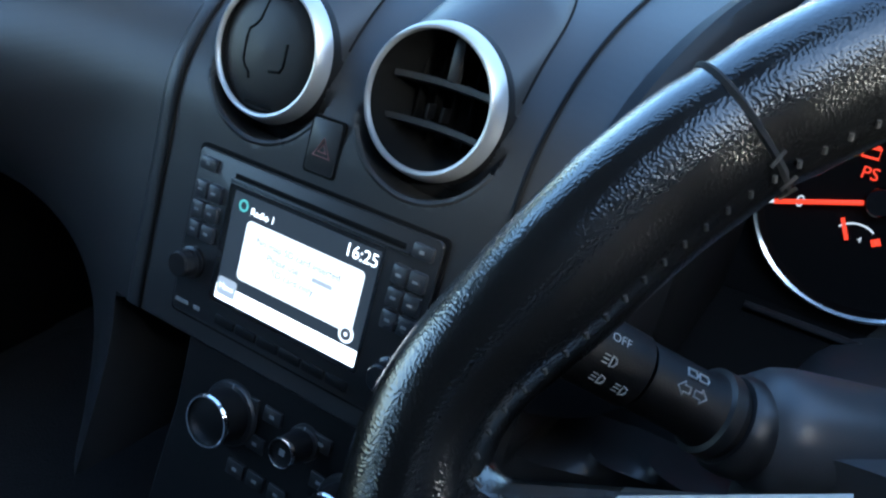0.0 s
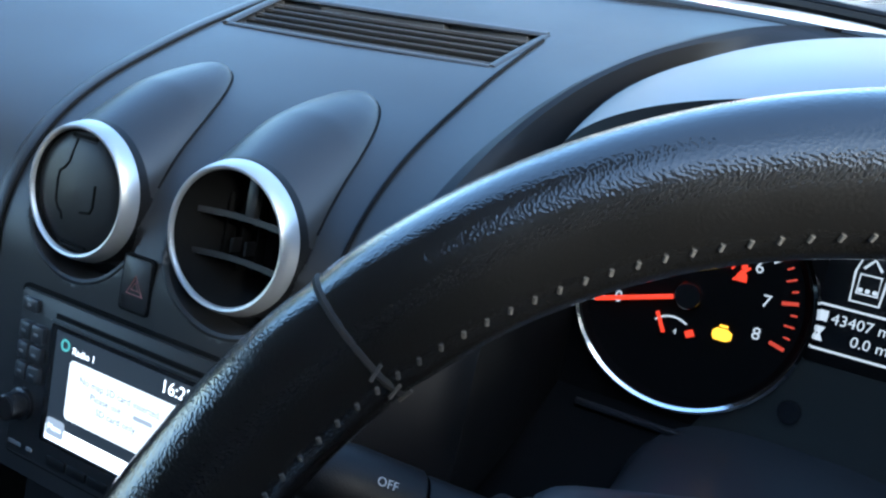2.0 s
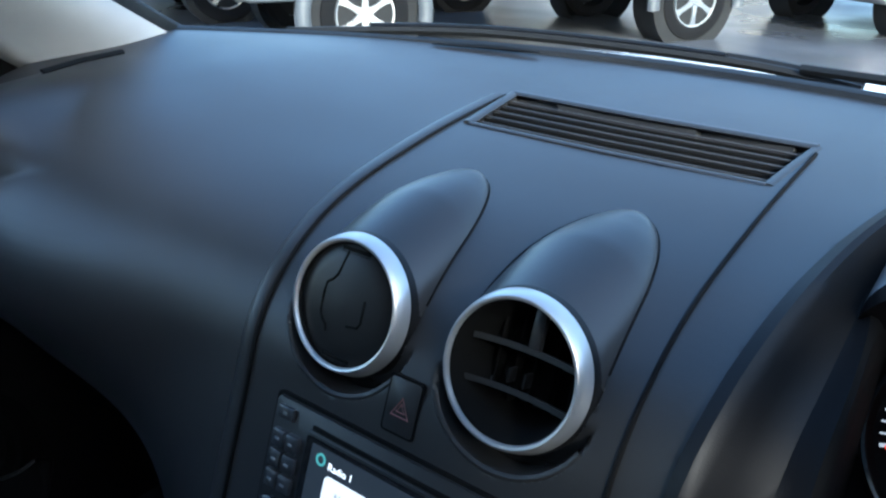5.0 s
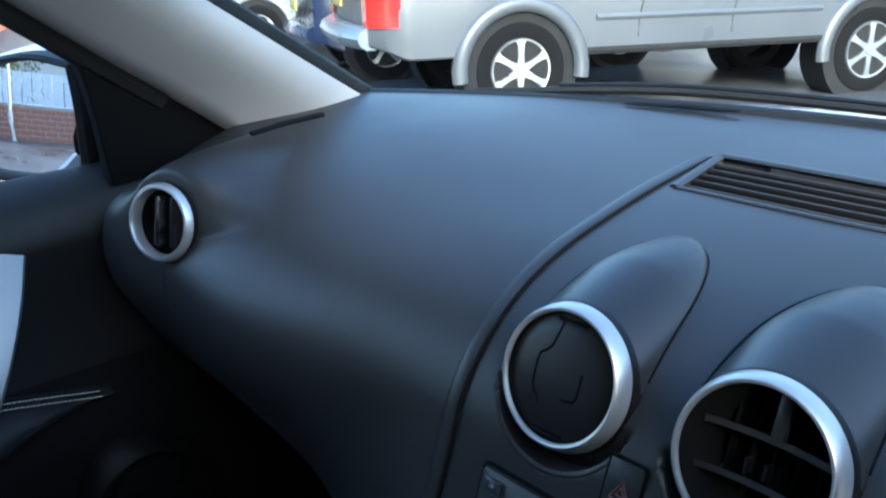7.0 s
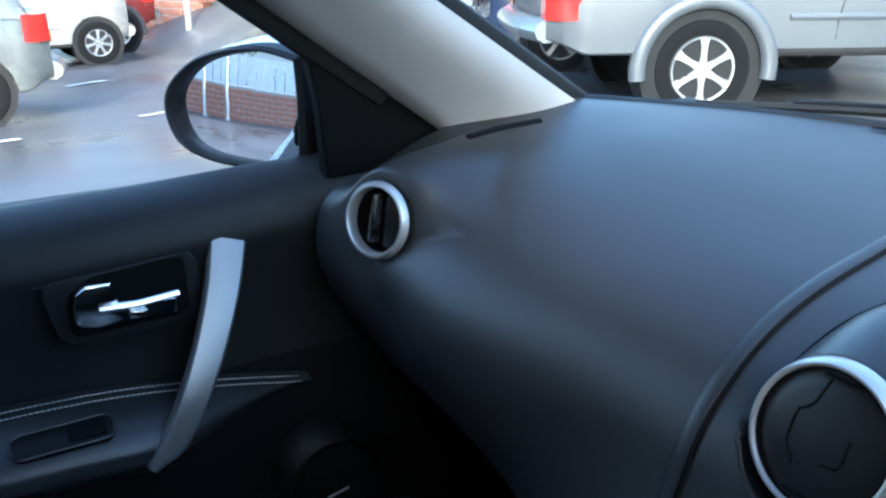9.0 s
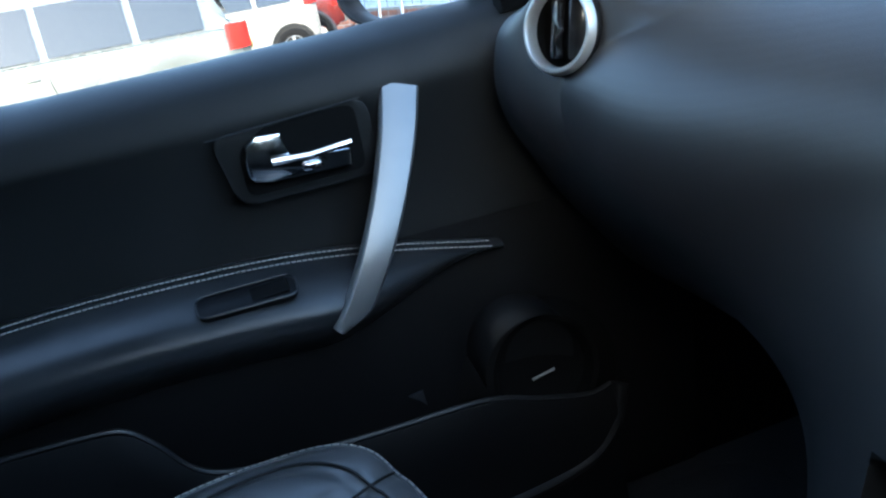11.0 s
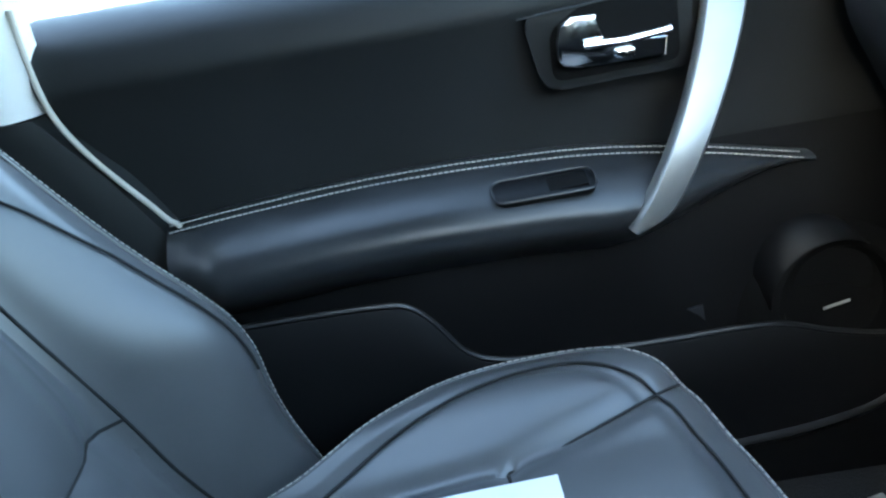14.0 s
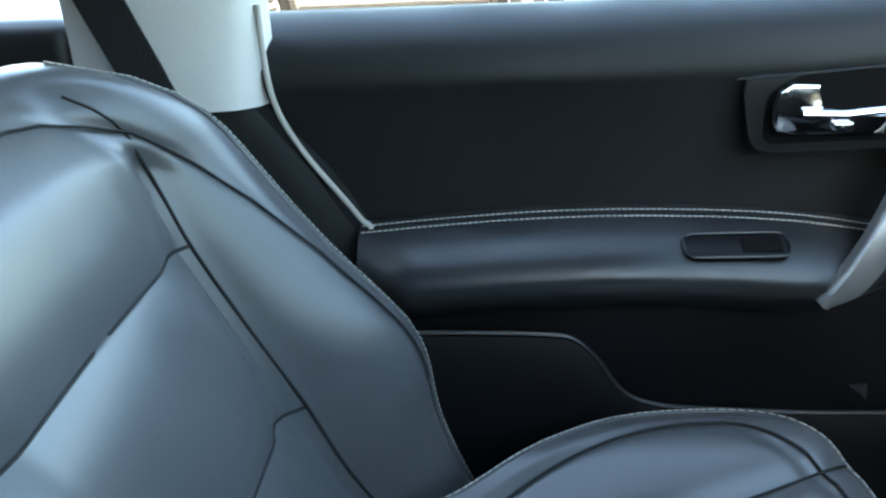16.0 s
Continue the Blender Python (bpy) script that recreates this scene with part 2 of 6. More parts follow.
# front pillar trims: a curved strip between the door opening and the windscreen
for side, name in ((-1, "trim_pillar_left"), (1, "trim_pillar_right")):
    rows = []
    for k in range(15):
        z = 1.045 + 0.46 * k / 14
        ya, yb = 0.098 - 1.38 * (z - 1.08), 0.285 - 1.62 * (z - 1.081)
        lean = 0.10 * max(0, z - 1.1)
        row = []
        for j in range(11):
            t = j / 10
            row.append((side * (0.668 - lean - 0.062 * math.sin(math.pi * min(1, t * 0.62 + 0.02)) ** 1.2), ya + (yb - ya) * t, z))
        row += [(side * (0.655 - lean), yb + 0.012, z), (side * (0.70 - lean), yb + 0.005, z), (side * (0.715 - lean), ya + 0.01, z), (side * (0.70 - lean), ya - 0.012, z)]
        rows.append(row)
    ob = part(name, grid(rows, close_u=True), PILLAR)
    tagged(ob, "light grey fabric-textured windscreen pillar trim", "trim", kind="structure")
    # black glass border and seal along the pillar
    edge = [(side * (0.632 - 0.1 * max(0, z - 1.1)), 0.297 - 1.62 * (z - 1.081), z) for z in (1.05 + 0.45 * k / 10 for k in range(11))]
    ob = part("trim_seal", sweep(edge, 0.009, 8, flat=1.6), RUBBER)
    tagged(ob, "black rubber seal beside the windscreen pillar", "trim", kind="structure")

# windscreen
rows = []
for i in range(21):
    x = -0.66 + 1.32 * i / 20
    yb = far_edge(x) + 0.06
    rows.append([(x * (1 - 0.1 * k / 10), yb - 0.06 - 0.72 * k / 10 + 0.0 * x, 1.075 + 0.45 * k / 10 + 0.02 * math.sin(math.pi * k / 10) - 0.05 * (x / 0.66) ** 2 * k / 10) for k in range(11)])
GLASS = clear("windscreen_glass", (0.72, 0.77, 0.79), gloss=0.02)
bm = grid(rows)
ob = part("window_1", bm, GLASS, turn=False)
ob.visible_shadow = False
tagged(ob, "clear laminated windscreen over the dashboard", "windscreen", kind="structure")
# pane over the added light opening
added_roof_pane = part("added_roof_window", grid([[(0.25 + 0.37 * i / 8, -0.19 - 0.42 * k / 8, roof_at(0.25 + 0.37 * i / 8, -0.19 - 0.42 * k / 8) + 0.048) for i in range(9)] for k in range(9)]), GLASS, turn=False)
added_roof_pane.visible_shadow = False
tagged(added_roof_pane, "added unseen roof pane that lets light onto the wheel", "glass roof", kind="structure")
# black ceramic border and lower seal of the windscreen
pts_ = [(x, far_edge(x) + 0.004, 1.083) for x in (-0.64 + 1.28 * i / 40 for i in range(41))]
ob = part("trim_windscreen_seal", sweep(pts_, 0.012, 8, flat=0.8), RUBBER)
tagged(ob, "black rubber strip at the foot of the windscreen", "trim", kind="structure")
rows = []
for i in range(41):
    x = -0.66 + 1.32 * i / 40
    y = far_edge(x)
    rows.append([(x, y + 0.005, 1.078), (x, y + 0.03, 1.066), (x, y + 0.10, 1.045), (x, y + 0.18, 1.03), (x, y + 0.19, 0.98)])
cowl = part("cowl", grid(rows), HARD)
tagged(cowl, "black plastic scuttle below the windscreen", "cowl", kind="structure")

# middle pillar trim with belt edge
rows = []
for k in range(9):
    z = 0.937 + 0.56 * k / 8
    c = -0.845 + 0.02 * (z - 0.94)
    lean = 0.10 * max(0, z - 1.0)
    w = 0.045
    wr = 0.125
    rows.append([(-0.71 + lean, c + w + 0.012, z), (-0.685 + lean, c + w, z), (-0.672 + lean, c + w * 0.6, z), (-0.668 + lean, c, z), (-0.670 + lean, c - wr * 0.6, z), (-0.680 + lean, c - wr, z), (-0.71 + lean, c - wr - 0.012, z)])
# brightness of the lit pillar comes from its pale base colour
ob = part("trim_pillar_middle", grid(rows, close_u=True, caps=True), LITPILLAR)
tagged(ob, "fabric-textured middle door pillar trim, window light painted in pale", "trim", kind="structure")
rows = []
for k in range(9):
    z = 0.40 + 0.535 * k / 8
    f = along([(0.40, -0.69), (0.74, -0.70), (0.82, -0.715), (0.935, -0.80)], z)
    rows.append([(-0.71, f + 0.01, z), (-0.682, f - 0.004, z), (-0.672, f - 0.03, z), (-0.675, f - 0.12, z), (-0.71, f - 0.16, z)])
ob = part("trim_pillar_foot", grid(rows, close_u=True, caps=True), DOORCARD)
tagged(ob, "black plastic lower pillar trim behind the door", "trim", kind="structure")
pts_ = curve_through([(-0.688, -0.792, 1.03), (-0.684, -0.788, 0.95), (-0.682, -0.765, 0.895), (-0.68, -0.715, 0.825), (-0.68, -0.70, 0.79), (-0.682, -0.695, 0.6)], 6)
ob = part("trim_door_seal", sweep(pts_, 0.003, 8), material("cream_door_seal", (0.45, 0.42, 0.36), 0.7))
tagged(ob, "cream fabric-faced rubber door seal", "trim", kind="structure")
# rear side: dark door card and glass line behind the middle pillar
belt_ob = thing("seat_belt", (-0.66, -0.93, 0.9), "black webbing seat belt hanging on the pillar", "seat belt")
rows = []
for k in range(15):
    z = 0.62 + 0.85 * k / 14
    x = -0.652 + 0.10 * max(0, z - 1.0)
    y = -0.885 - 0.36 * (z - 0.95) + 0.2 * max(0, z - 1.08)
    rows.append([(x, y - 0.023, z), (x + 0.0012, y - 0.022, z), (x + 0.0012, y + 0.022, z), (x, y + 0.023, z)])
part("webbing", grid(rows, close_u=True, caps=True), material("black_webbing", (0.012, 0.012, 0.013), 0.7, grain=0.6, grain_size=500), belt_ob)
ob = part("wall_left_rear", box(0.05, 1.2, 0.67, pose(-0.72, -1.575, 0.685), 0.02, 4), DASH)
tagged(ob, "black rear door trim panel behind the front seat", "wall", kind="structure")


# ---- dashboard ----
dashboard = thing("dashboard", (0, 0.1, 0.9), "soft black plastic dashboard with round silver-ringed air vents", "dashboard")
CENTRE = [(-0.13, 0.62), (-0.075, 0.725), (-0.047, 0.81), (-0.013, 0.905), (0.005, 0.955), (0.03, 0.99), (0.065, 1.018), (0.11, 1.038), (0.17, 1.053), (0.24, 1.066), (0.34, 1.078), (0.46, 1.085)]
BELLY = [(0.20, 0.58), (0.10, 0.63), (0.02, 0.70), (-0.035, 0.76), (-0.053, 0.81), (-0.045, 0.862), (-0.012, 0.915), (0.035, 0.968), (0.09, 1.018), (0.20, 1.072), (0.32, 1.087), (0.44, 1.089)]
SIDE = [(0.20, 0.64), (0.10, 0.70), (0.03, 0.775), (-0.018, 0.845), (-0.042, 0.905), (-0.038, 0.96), (-0.004, 1.006), (0.052, 1.038), (0.12, 1.060), (0.22, 1.077), (0.32, 1.087), (0.44, 1.089)]


def profile(x, n=48):
    w = step(0.14, 0.48, abs(x)) if x < 0 else step(0.15, 0.30, abs(x))
    g = 0.25 * (1 - step(0.30, 0.64, -x)) if x < 0 else 0.0
    side = [Vector(b) * (1 - g) + Vector(c) * g for b, c in zip(SIDE, BELLY)]
    base = curve_through([(0, *(Vector(a) * (1 - w) + b * w)) for a, b in zip(CENTRE, side)], 6)
    # the far edge follows the foot of the glass
    fe = far_edge(x)
    out = []
    top = 0.46 - 0.02 * w
    k = fe / top
    for p in base:
        y = p.y
        if y > 0:
            y = top * (y / top - (1 - k) * (y / top) ** 2)
        out.append(Vector((x, y, p.z)))
    return out


VENTS = (-0.066, 0.070)
POCKET = 0.057
PV = 0.0625


def sunk(p):
    """Hollows in the skin: the vent barrels with the pockets below their rings, and the grille well."""
    t = radians(19)
    q = p - Vector((0, -0.005, 0.93))
    v, w = q.y * math.sin(t) + q.z * math.cos(t), -q.y * math.cos(t) + q.z * math.sin(t)
    n = Vector((0, -math.cos(t), math.sin(t)))
    if abs(p.x) < 0.172:
        # the panel ends over the narrower climate console
        p = p + Vector((0, 0.13 * (1 - step(-0.1655, -0.161, v)), 0))
    for u in VENTS:
        r = math.hypot(p.x - u, v - 0.068)
        r2 = math.hypot(p.x - u, v - PV)
        if w > -0.07:
            deep = 0.085 * (1 - step(0.0470, 0.0510, r)) if r < 0.0510 else 0.0
            if r2 < POCKET + 0.002 and w > -0.03:
                deep = max(deep, (0.034 + w) * (1 - step(POCKET - 0.001, POCKET + 0.002, r2)) * max(0.0, min(1.0, (0.054 - v) / 0.05)))
            p = p - n * deep
    if abs(p.x) < 0.1335 + 0.09 * (p.y - 0.246):
        y = p.y - 0.04 * max(0, p.x)
        if 0.2485 < y < 0.335:
            p = p - Vector((0, 0, 0.022))
    return p


# the round vent at the door end sits in a swelling of the dashboard's end
SIDE_VENT = Matrix.Translation((-0.553, -0.036, 1.003)) @ Matrix.Rotation(radians(22), 4, 'Z') @ Matrix.Rotation(radians(78), 4, 'X')
SIDE_VENT_BACK = SIDE_VENT.inverted()


def swollen(p):
    if p.x > -0.40 or p.z < 0.84:
        return p
    q = SIDE_VENT_BACK @ p
    r = math.hypot(q.x, q.y)
    c, s_ = q.x / max(r, 1e-6), q.y / max(r, 1e-6)
    upper = 2 * max(0.0, -c) * max(0.0, s_)
    reach = 0.10 - 0.03 * upper + 0.09 * max(0.0, -c) * (1 - step(-0.1, 0.6, s_)) + 0.03 * max(0.0, s_) * max(0.0, c) + 0.07 * max(0.0, c) * (1 - step(-0.3, 0.6, s_)) + 0.015 * max(0.0, -s_)
    k = 1 - step(0.050, reach, r)
    lift = max(0.0, -0.007 - q.z) * k
    if r < 0.0415:
        lift -= 0.035 * (1 - step(0.036, 0.0415, r))
    return p + SIDE_VENT.to_3x3() @ Vector((0, 0, lift))


BAND = [(-0.06, 0.187, 0.86), (-0.03, 0.188, 0.92), (0.008, 0.189, 0.972), (0.036, 0.192, 0.999), (0.073, 0.197, 1.024), (0.133, 0.205, 1.049), (0.198, 0.217, 1.066), (0.261, 0.236, 1.078), (0.32, 0.261, 1.084), (0.417, 0.311, 1.0885), (0.45, 0.37, 1.089), (0.455, 0.43, 1.089)]


def driver_side(x, pr):
    """Opens the skin inside the edge of the instrument hood on the driver's side."""
    out = []
    xm = x if x <= 0.43 else 0.86 - x
    for p in pr:
        edge = along([(y, e) for y, e, _ in BAND], p.y)
        slope = (along([(y, e) for y, e, _ in BAND], p.y + 0.01) - along([(y, e) for y, e, _ in BAND], p.y - 0.01)) / 0.02
        k = step(-0.009, -0.001, (xm - edge) / math.sqrt(1 + slope * slope)) * step(0.80, 0.86, p.z) * (1 - step(0.44, 0.455, p.y))
        out.append(Vector((p.x, p.y + (max(0.31, p.y) - p.y) * k, p.z - 0.12 * k)))
    return out


xs = sorted([-0.668 + 1.336 * i / 96 for i in range(97) if abs(-0.668 + 1.336 * i / 96) > 0.165] + [-0.164 + 0.328 * i / 150 for i in range(151)])
fine = []
xs = sorted(set(xs + [0.18 + 0.004 * i for i in range(125)] + [-0.668 + 0.003 * i for i in range(80)]))
for x in xs:
    pr = driver_side(x, profile(x))
    dense = []
    for a, b in zip(pr, pr[1:]):
        dense += [a.lerp(b, k / 3) for k in range(3)]
    dense.append(pr[-1])
    fine.append([swollen(sunk(p)) for p in dense])
part("dash_body", grid(fine), DASH, dashboard)

# groove and raised edge strips of the centre panel
for side in (-1, 1):
    line = [p + Vector((0, -0.0005, 0.0005)) for p in profile(side * 0.1455)[2:] if p.y < 0.335 and p.z > 0.774]
    part("groove", sweep(line, 0.0017, 6), PIT, dashboard)
    if side > 0:
        continue
    rows = []
    pr = profile(side * 0.15)
    for i in range(2, len([p for p in pr if p.y < 0.335])):
        if pr[i].z < 0.774:
            continue
        a, b = pr[max(i - 1, 0)], pr[min(i + 1, len(pr) - 1)]
        d = (b - a).normalized()
        n = Vector((0, -d.z, d.y))
        row = []
        for q, h in ((0.1475, -0.004), (0.148, 0.0009), (0.150, 0.0018), (0.156, 0.0018), (0.161, 0.0007), (0.1645, -0.003)):
            row.append(Vector((side * q, pr[i].y, pr[i].z)) + n * h)
        rows.append(row)
    part("edge_strip", grid(rows), DASH, dashboard)


# frame of the sloping centre panel: u to the right, v up along it, w out of it
def stack(u, v, w=0.0):
    t = radians(19)
    m = Matrix(((1, 0, 0, u), (0, math.sin(t), -math.cos(t), -0.005 + v * math.sin(t) - w * math.cos(t)), (0, math.cos(t), math.sin(t), 0.93 + v * math.cos(t) + w * math.sin(t)), (0, 0, 0, 1)))
    return m


PROF0 = []
for p in profile(0.0):
    q_ = p - Vector((0, -0.005, 0.93))
    PROF0.append((q_.y * math.sin(radians(19)) + q_.z * math.cos(radians(19)), -q_.y * math.cos(radians(19)) + q_.z * math.sin(radians(19))))


def skin_w(v):
    """Height of the centre panel's skin over the stack plane."""
    return along(PROF0, v)


def air_vent(u, closed_flap):
    v = 0.068
    m = stack(u, v) @ Matrix.Scale(0.965, 4)
    vent = part("air_vent", revolve([(0.0518, -0.07), (0.0518, -0.010), (0.0508, -0.006), (0.049, -0.006)], stack(u, v), 64), HARD, dashboard)
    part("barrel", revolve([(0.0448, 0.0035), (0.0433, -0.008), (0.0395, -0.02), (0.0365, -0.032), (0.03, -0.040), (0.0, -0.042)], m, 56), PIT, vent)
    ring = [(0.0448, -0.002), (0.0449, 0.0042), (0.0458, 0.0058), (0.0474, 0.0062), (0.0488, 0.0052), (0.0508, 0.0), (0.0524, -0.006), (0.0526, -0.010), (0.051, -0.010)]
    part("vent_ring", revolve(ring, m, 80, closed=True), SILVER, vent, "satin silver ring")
    # pocket below the ring, shade put into its black floor, and its rolled edge
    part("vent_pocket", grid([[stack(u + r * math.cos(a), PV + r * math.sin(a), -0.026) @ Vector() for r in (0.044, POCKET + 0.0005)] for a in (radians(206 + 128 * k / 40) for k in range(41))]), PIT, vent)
    rows = []
    for k in range(61):
        a = radians(206 + 128 * k / 60)
        row = []
        for r, lift in ((0.0612, -0.0004), (0.0600, 0.0006), (0.0585, 0.0007), (POCKET - 0.0004, -0.0006), (POCKET - 0.001, -0.004), (POCKET - 0.001, -0.03)):
            pv = PV + r * math.sin(a)
            w = skin_w(pv)
            row.append(stack(u + r * math.cos(a), pv, max(-0.031, w + lift)) @ Vector())
        rows.append(row)
    part("pocket_edge", grid(rows), DASH, vent)
    if closed_flap:
        bm = revolve([(0.0447, -0.0005), (0.042, 0.0012), (0.032, 0.0032), (0.016, 0.0048), (0.0, 0.0054)], m, 56)
        part("flap", bm, FLAP, vent, "closed black flap")
        for pts2 in ([(-0.006, 0.038), (-0.010, 0.020), (-0.0135, 0.0155), (-0.0185, 0.012), (-0.0195, 0.006), (-0.0195, -0.010), (-0.0165, -0.0155), (-0.0125, -0.0185), (-0.0115, -0.023)], [(0.019, 0.008), (0.019, -0.008), (0.0165, -0.0125), (0.007, -0.014)]):
            line = [m @ Vector((x, y, 0.0054 - 2.3 * (x * x + y * y))) for x, y in pts2]
            part("seam", sweep(line, 0.001, 6), PIT, vent)
        for sy in (1, -1):
            part("slot", box(0.026, 0.0032, 0.003, m @ pose(0, sy * 0.0395, 0.0008), 0.001), PIT, vent)
            part("slot_edge", box(0.026, 0.0012, 0.002, m @ pose(0, sy * 0.0395 - 0.0024, 0.0016), 0.0005), HARD, vent)
    else:
        for sy, tilt in ((0.013, 12), (-0.016, 16)):
            line = [m @ Vector((x, sy - 1.2 * x * x, -0.013 + 2.0 * x * x)) for x in (-0.039 + 0.078 * k / 12 for k in range(13))]
            rows = []
            for p in line:
                dn = (m.to_3x3() @ Vector((0, -math.sin(radians(tilt)), -math.cos(radians(tilt))))) * 0.020
                up = (m.to_3x3() @ Vector((0, 1, 0))) * 0.0021
                rows.append([p + up, p - up, p + dn - up * 0.6, p + dn + up * 0.6])
            part("vane", grid(rows, close_u=True, caps=True), PANEL, vent)
        part("vane_grip", box(0.0085, 0.028, 0.006, m @ pose(0.0055, 0.0285, -0.013), 0.0015), PANEL, vent)
        for dx in (-0.010, 0.002):
            part("clip", box(0.0022, 0.010, 0.010, m @ pose(dx, -0.008, -0.02), 0.0008), HARD, vent)
        for dx in (-0.028, -0.014, 0.0, 0.014, 0.028):
            part("rear_vane", box(0.0018, 0.058, 0.010, m @ pose(dx, 0, -0.034), 0.0006), PIT, vent)
    # the tapering cover behind the ring
    rows, marks = [], ([], [])
    sn19, cs19 = math.sin(radians(19)), math.cos(radians(19))
    for k in range(25):
        s = k / 24
        cy, cz = along([(0, 0.0285), (0.5, 0.092), (0.8, 0.137), (1, 0.168)], s), along([(0, 0.9905), (0.5, 1.0215), (0.8, 1.037), (1, 1.0495)], s)
        rx, rv = 0.0512 * (1 - s ** 3) ** 0.6 + 0.0003, 0.0512 * (1 - s) ** 0.55 + 0.0003
        row, over = [], []
        for j in range(57):
            a = -math.pi * 0.32 + math.pi * 1.64 * j / 56
            lx, lv = rx * math.cos(a), rv * math.sin(a)
            p = Vector((u * (1 + 0.02 * s) + lx, cy + lv * sn19, cz + lv * cs19))
            q = p - Vector((0, -0.005, 0.93))
            over.append((q.y * math.cos(0) * -cs19 + q.z * sn19) - skin_w(q.y * sn19 + q.z * cs19))
            row.append(p)
        up = [j for j in range(57) if over[j] > 0.0005]
        if up and k > 1:
            for side_, a_, b_ in ((0, up[-1], up[-1] + 1), (1, up[0], up[0] - 1)):
                b_ = min(max(b_, 0), 56)
                f_ = 0.0 if a_ == b_ else (over[a_] - 0.0005) / max(1e-6, over[a_] - over[b_])
                marks[side_].append(row[a_].lerp(row[b_], min(1, f_)))
        rows.append(row)
    part("vent_cover", grid(rows), PANEL, vent)
    line = marks[0] + marks[1][-1::-1][:6]
    if len(line) > 4:
        # left groove is thickened, its black stands in for the recess shadow
        part("cover_groove", sweep(curve_through(marks[0], 2), [0.0022] * (2 * len(marks[0]) - 1), 6), PIT, vent)
        part("cover_groove", sweep(curve_through(marks[1], 2), [0.0010] * (2 * len(marks[1]) - 1), 6), PIT, vent)
    return vent


vent_left = air_vent(VENTS[0], True)
vent_right = air_vent(VENTS[1], False)

# defroster grille on the top of the centre panel
def top_at(x, y):
    pr = profile(x)
    for a, b in zip(pr, pr[1:]):
        if a.y <= y <= b.y and a.z > 0.97:
            t = (y - a.y) / (b.y - a.y + 1e-9)
            return a.z + (b.z - a.z) * t
    return 1.08


def gy(x, y):
    return y + 0.04 * max(0, x)


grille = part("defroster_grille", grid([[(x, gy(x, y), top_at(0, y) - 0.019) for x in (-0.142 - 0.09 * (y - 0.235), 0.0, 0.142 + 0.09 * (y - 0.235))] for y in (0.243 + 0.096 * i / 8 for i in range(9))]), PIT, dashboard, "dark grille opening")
for pts2, w in (([(-0.1335, 0.2465), (-0.142, 0.335)], 0.0052), ([(-0.142, 0.337), (0.0, 0.337), (0.142, 0.337)], 0.0058), ([(0.142, 0.335), (0.1335, 0.2465)], 0.0042), ([(-0.132, 0.2475), (0.0, 0.2475), (0.132, 0.2475)], 0.0034)):
    line = []
    for (x0, y0), (x1, y1) in zip(pts2, pts2[1:]):
        line += [(x0 + (x1 - x0) * t, gy(x0 + (x1 - x0) * t, y0 + (y1 - y0) * t), top_at(0, y0 + (y1 - y0) * t) + 0.0006) for t in (i / 6 for i in range(6 if (x1, y1) != pts2[-1] else 7))]
    part("grille_frame", sweep(line, w, 10, flat=0.42), DASH, grille)
for k in range(5):
    y = 0.2605 + 0.0150 * k
    h = 0.1325 + 0.09 * (y - 0.246)
    line = [Vector((x, gy(x, y), top_at(0, y) - 0.0025)) for x in (-h, 0, h)]
    slat = part("slat", sweep([p - Vector((0, 0, 0.007)) for p in line], 0.0012, 6, flat=5), PIT, grille)
    part("slat_edge", sweep(line, 0.0012, 6, flat=0.8), SLATEDGE, slat)

# slots near the glass
part("sensor_slot", sweep(curve_through([(-0.325, 0.436, 1.0895), (-0.26, 0.462, 1.0905), (-0.20, 0.474, 1.0905)], 5), [0.003 + 0.006 * math.sin(math.pi * k / 10) for k in range(11)], 8, flat=0.25), PIT, dashboard)
part("side_defroster", sweep([(-0.567, 0.085, 1.074), (-0.56, 0.125, 1.081), (-0.55, 0.17, 1.086)], 0.007, 8, flat=0.35), PIT, dashboard)

# hazard switch
m = stack(-0.002, 0.0175)
hazard = part("hazard_switch", slab(round_rect(0.0245, 0.0365, 0.0022), 0.004, m @ pose(0, 0, -0.0028), 0.0006), PANEL, dashboard)
part("switch_gap", slab(round_rect(0.028, 0.040, 0.003), 0.0026, m @ pose(0, 0, -0.0021)), PIT, hazard)
tri_out = [m @ Vector((x, y - 0.001, 0.0012)) for x, y in ((-0.0072, -0.006), (0.0072, -0.006), (0, 0.0068))]
RED_PRINT = material("dull_red_print", (0.2, 0.09, 0.085), 0.6)
part("warning_triangle", sweep(tri_out, 0.0009, 6, closed=True), RED_PRINT, hazard, "dull red triangle")
part("warning_triangle", sweep([m @ Vector((x * 0.45, (y - 0.001) * 0.45 - 0.0008, 0.0012)) for x, y in ((-0.0072, -0.006), (0.0072, -0.006), (0, 0.0068))], 0.0008, 6, closed=True), RED_PRINT, hazard)

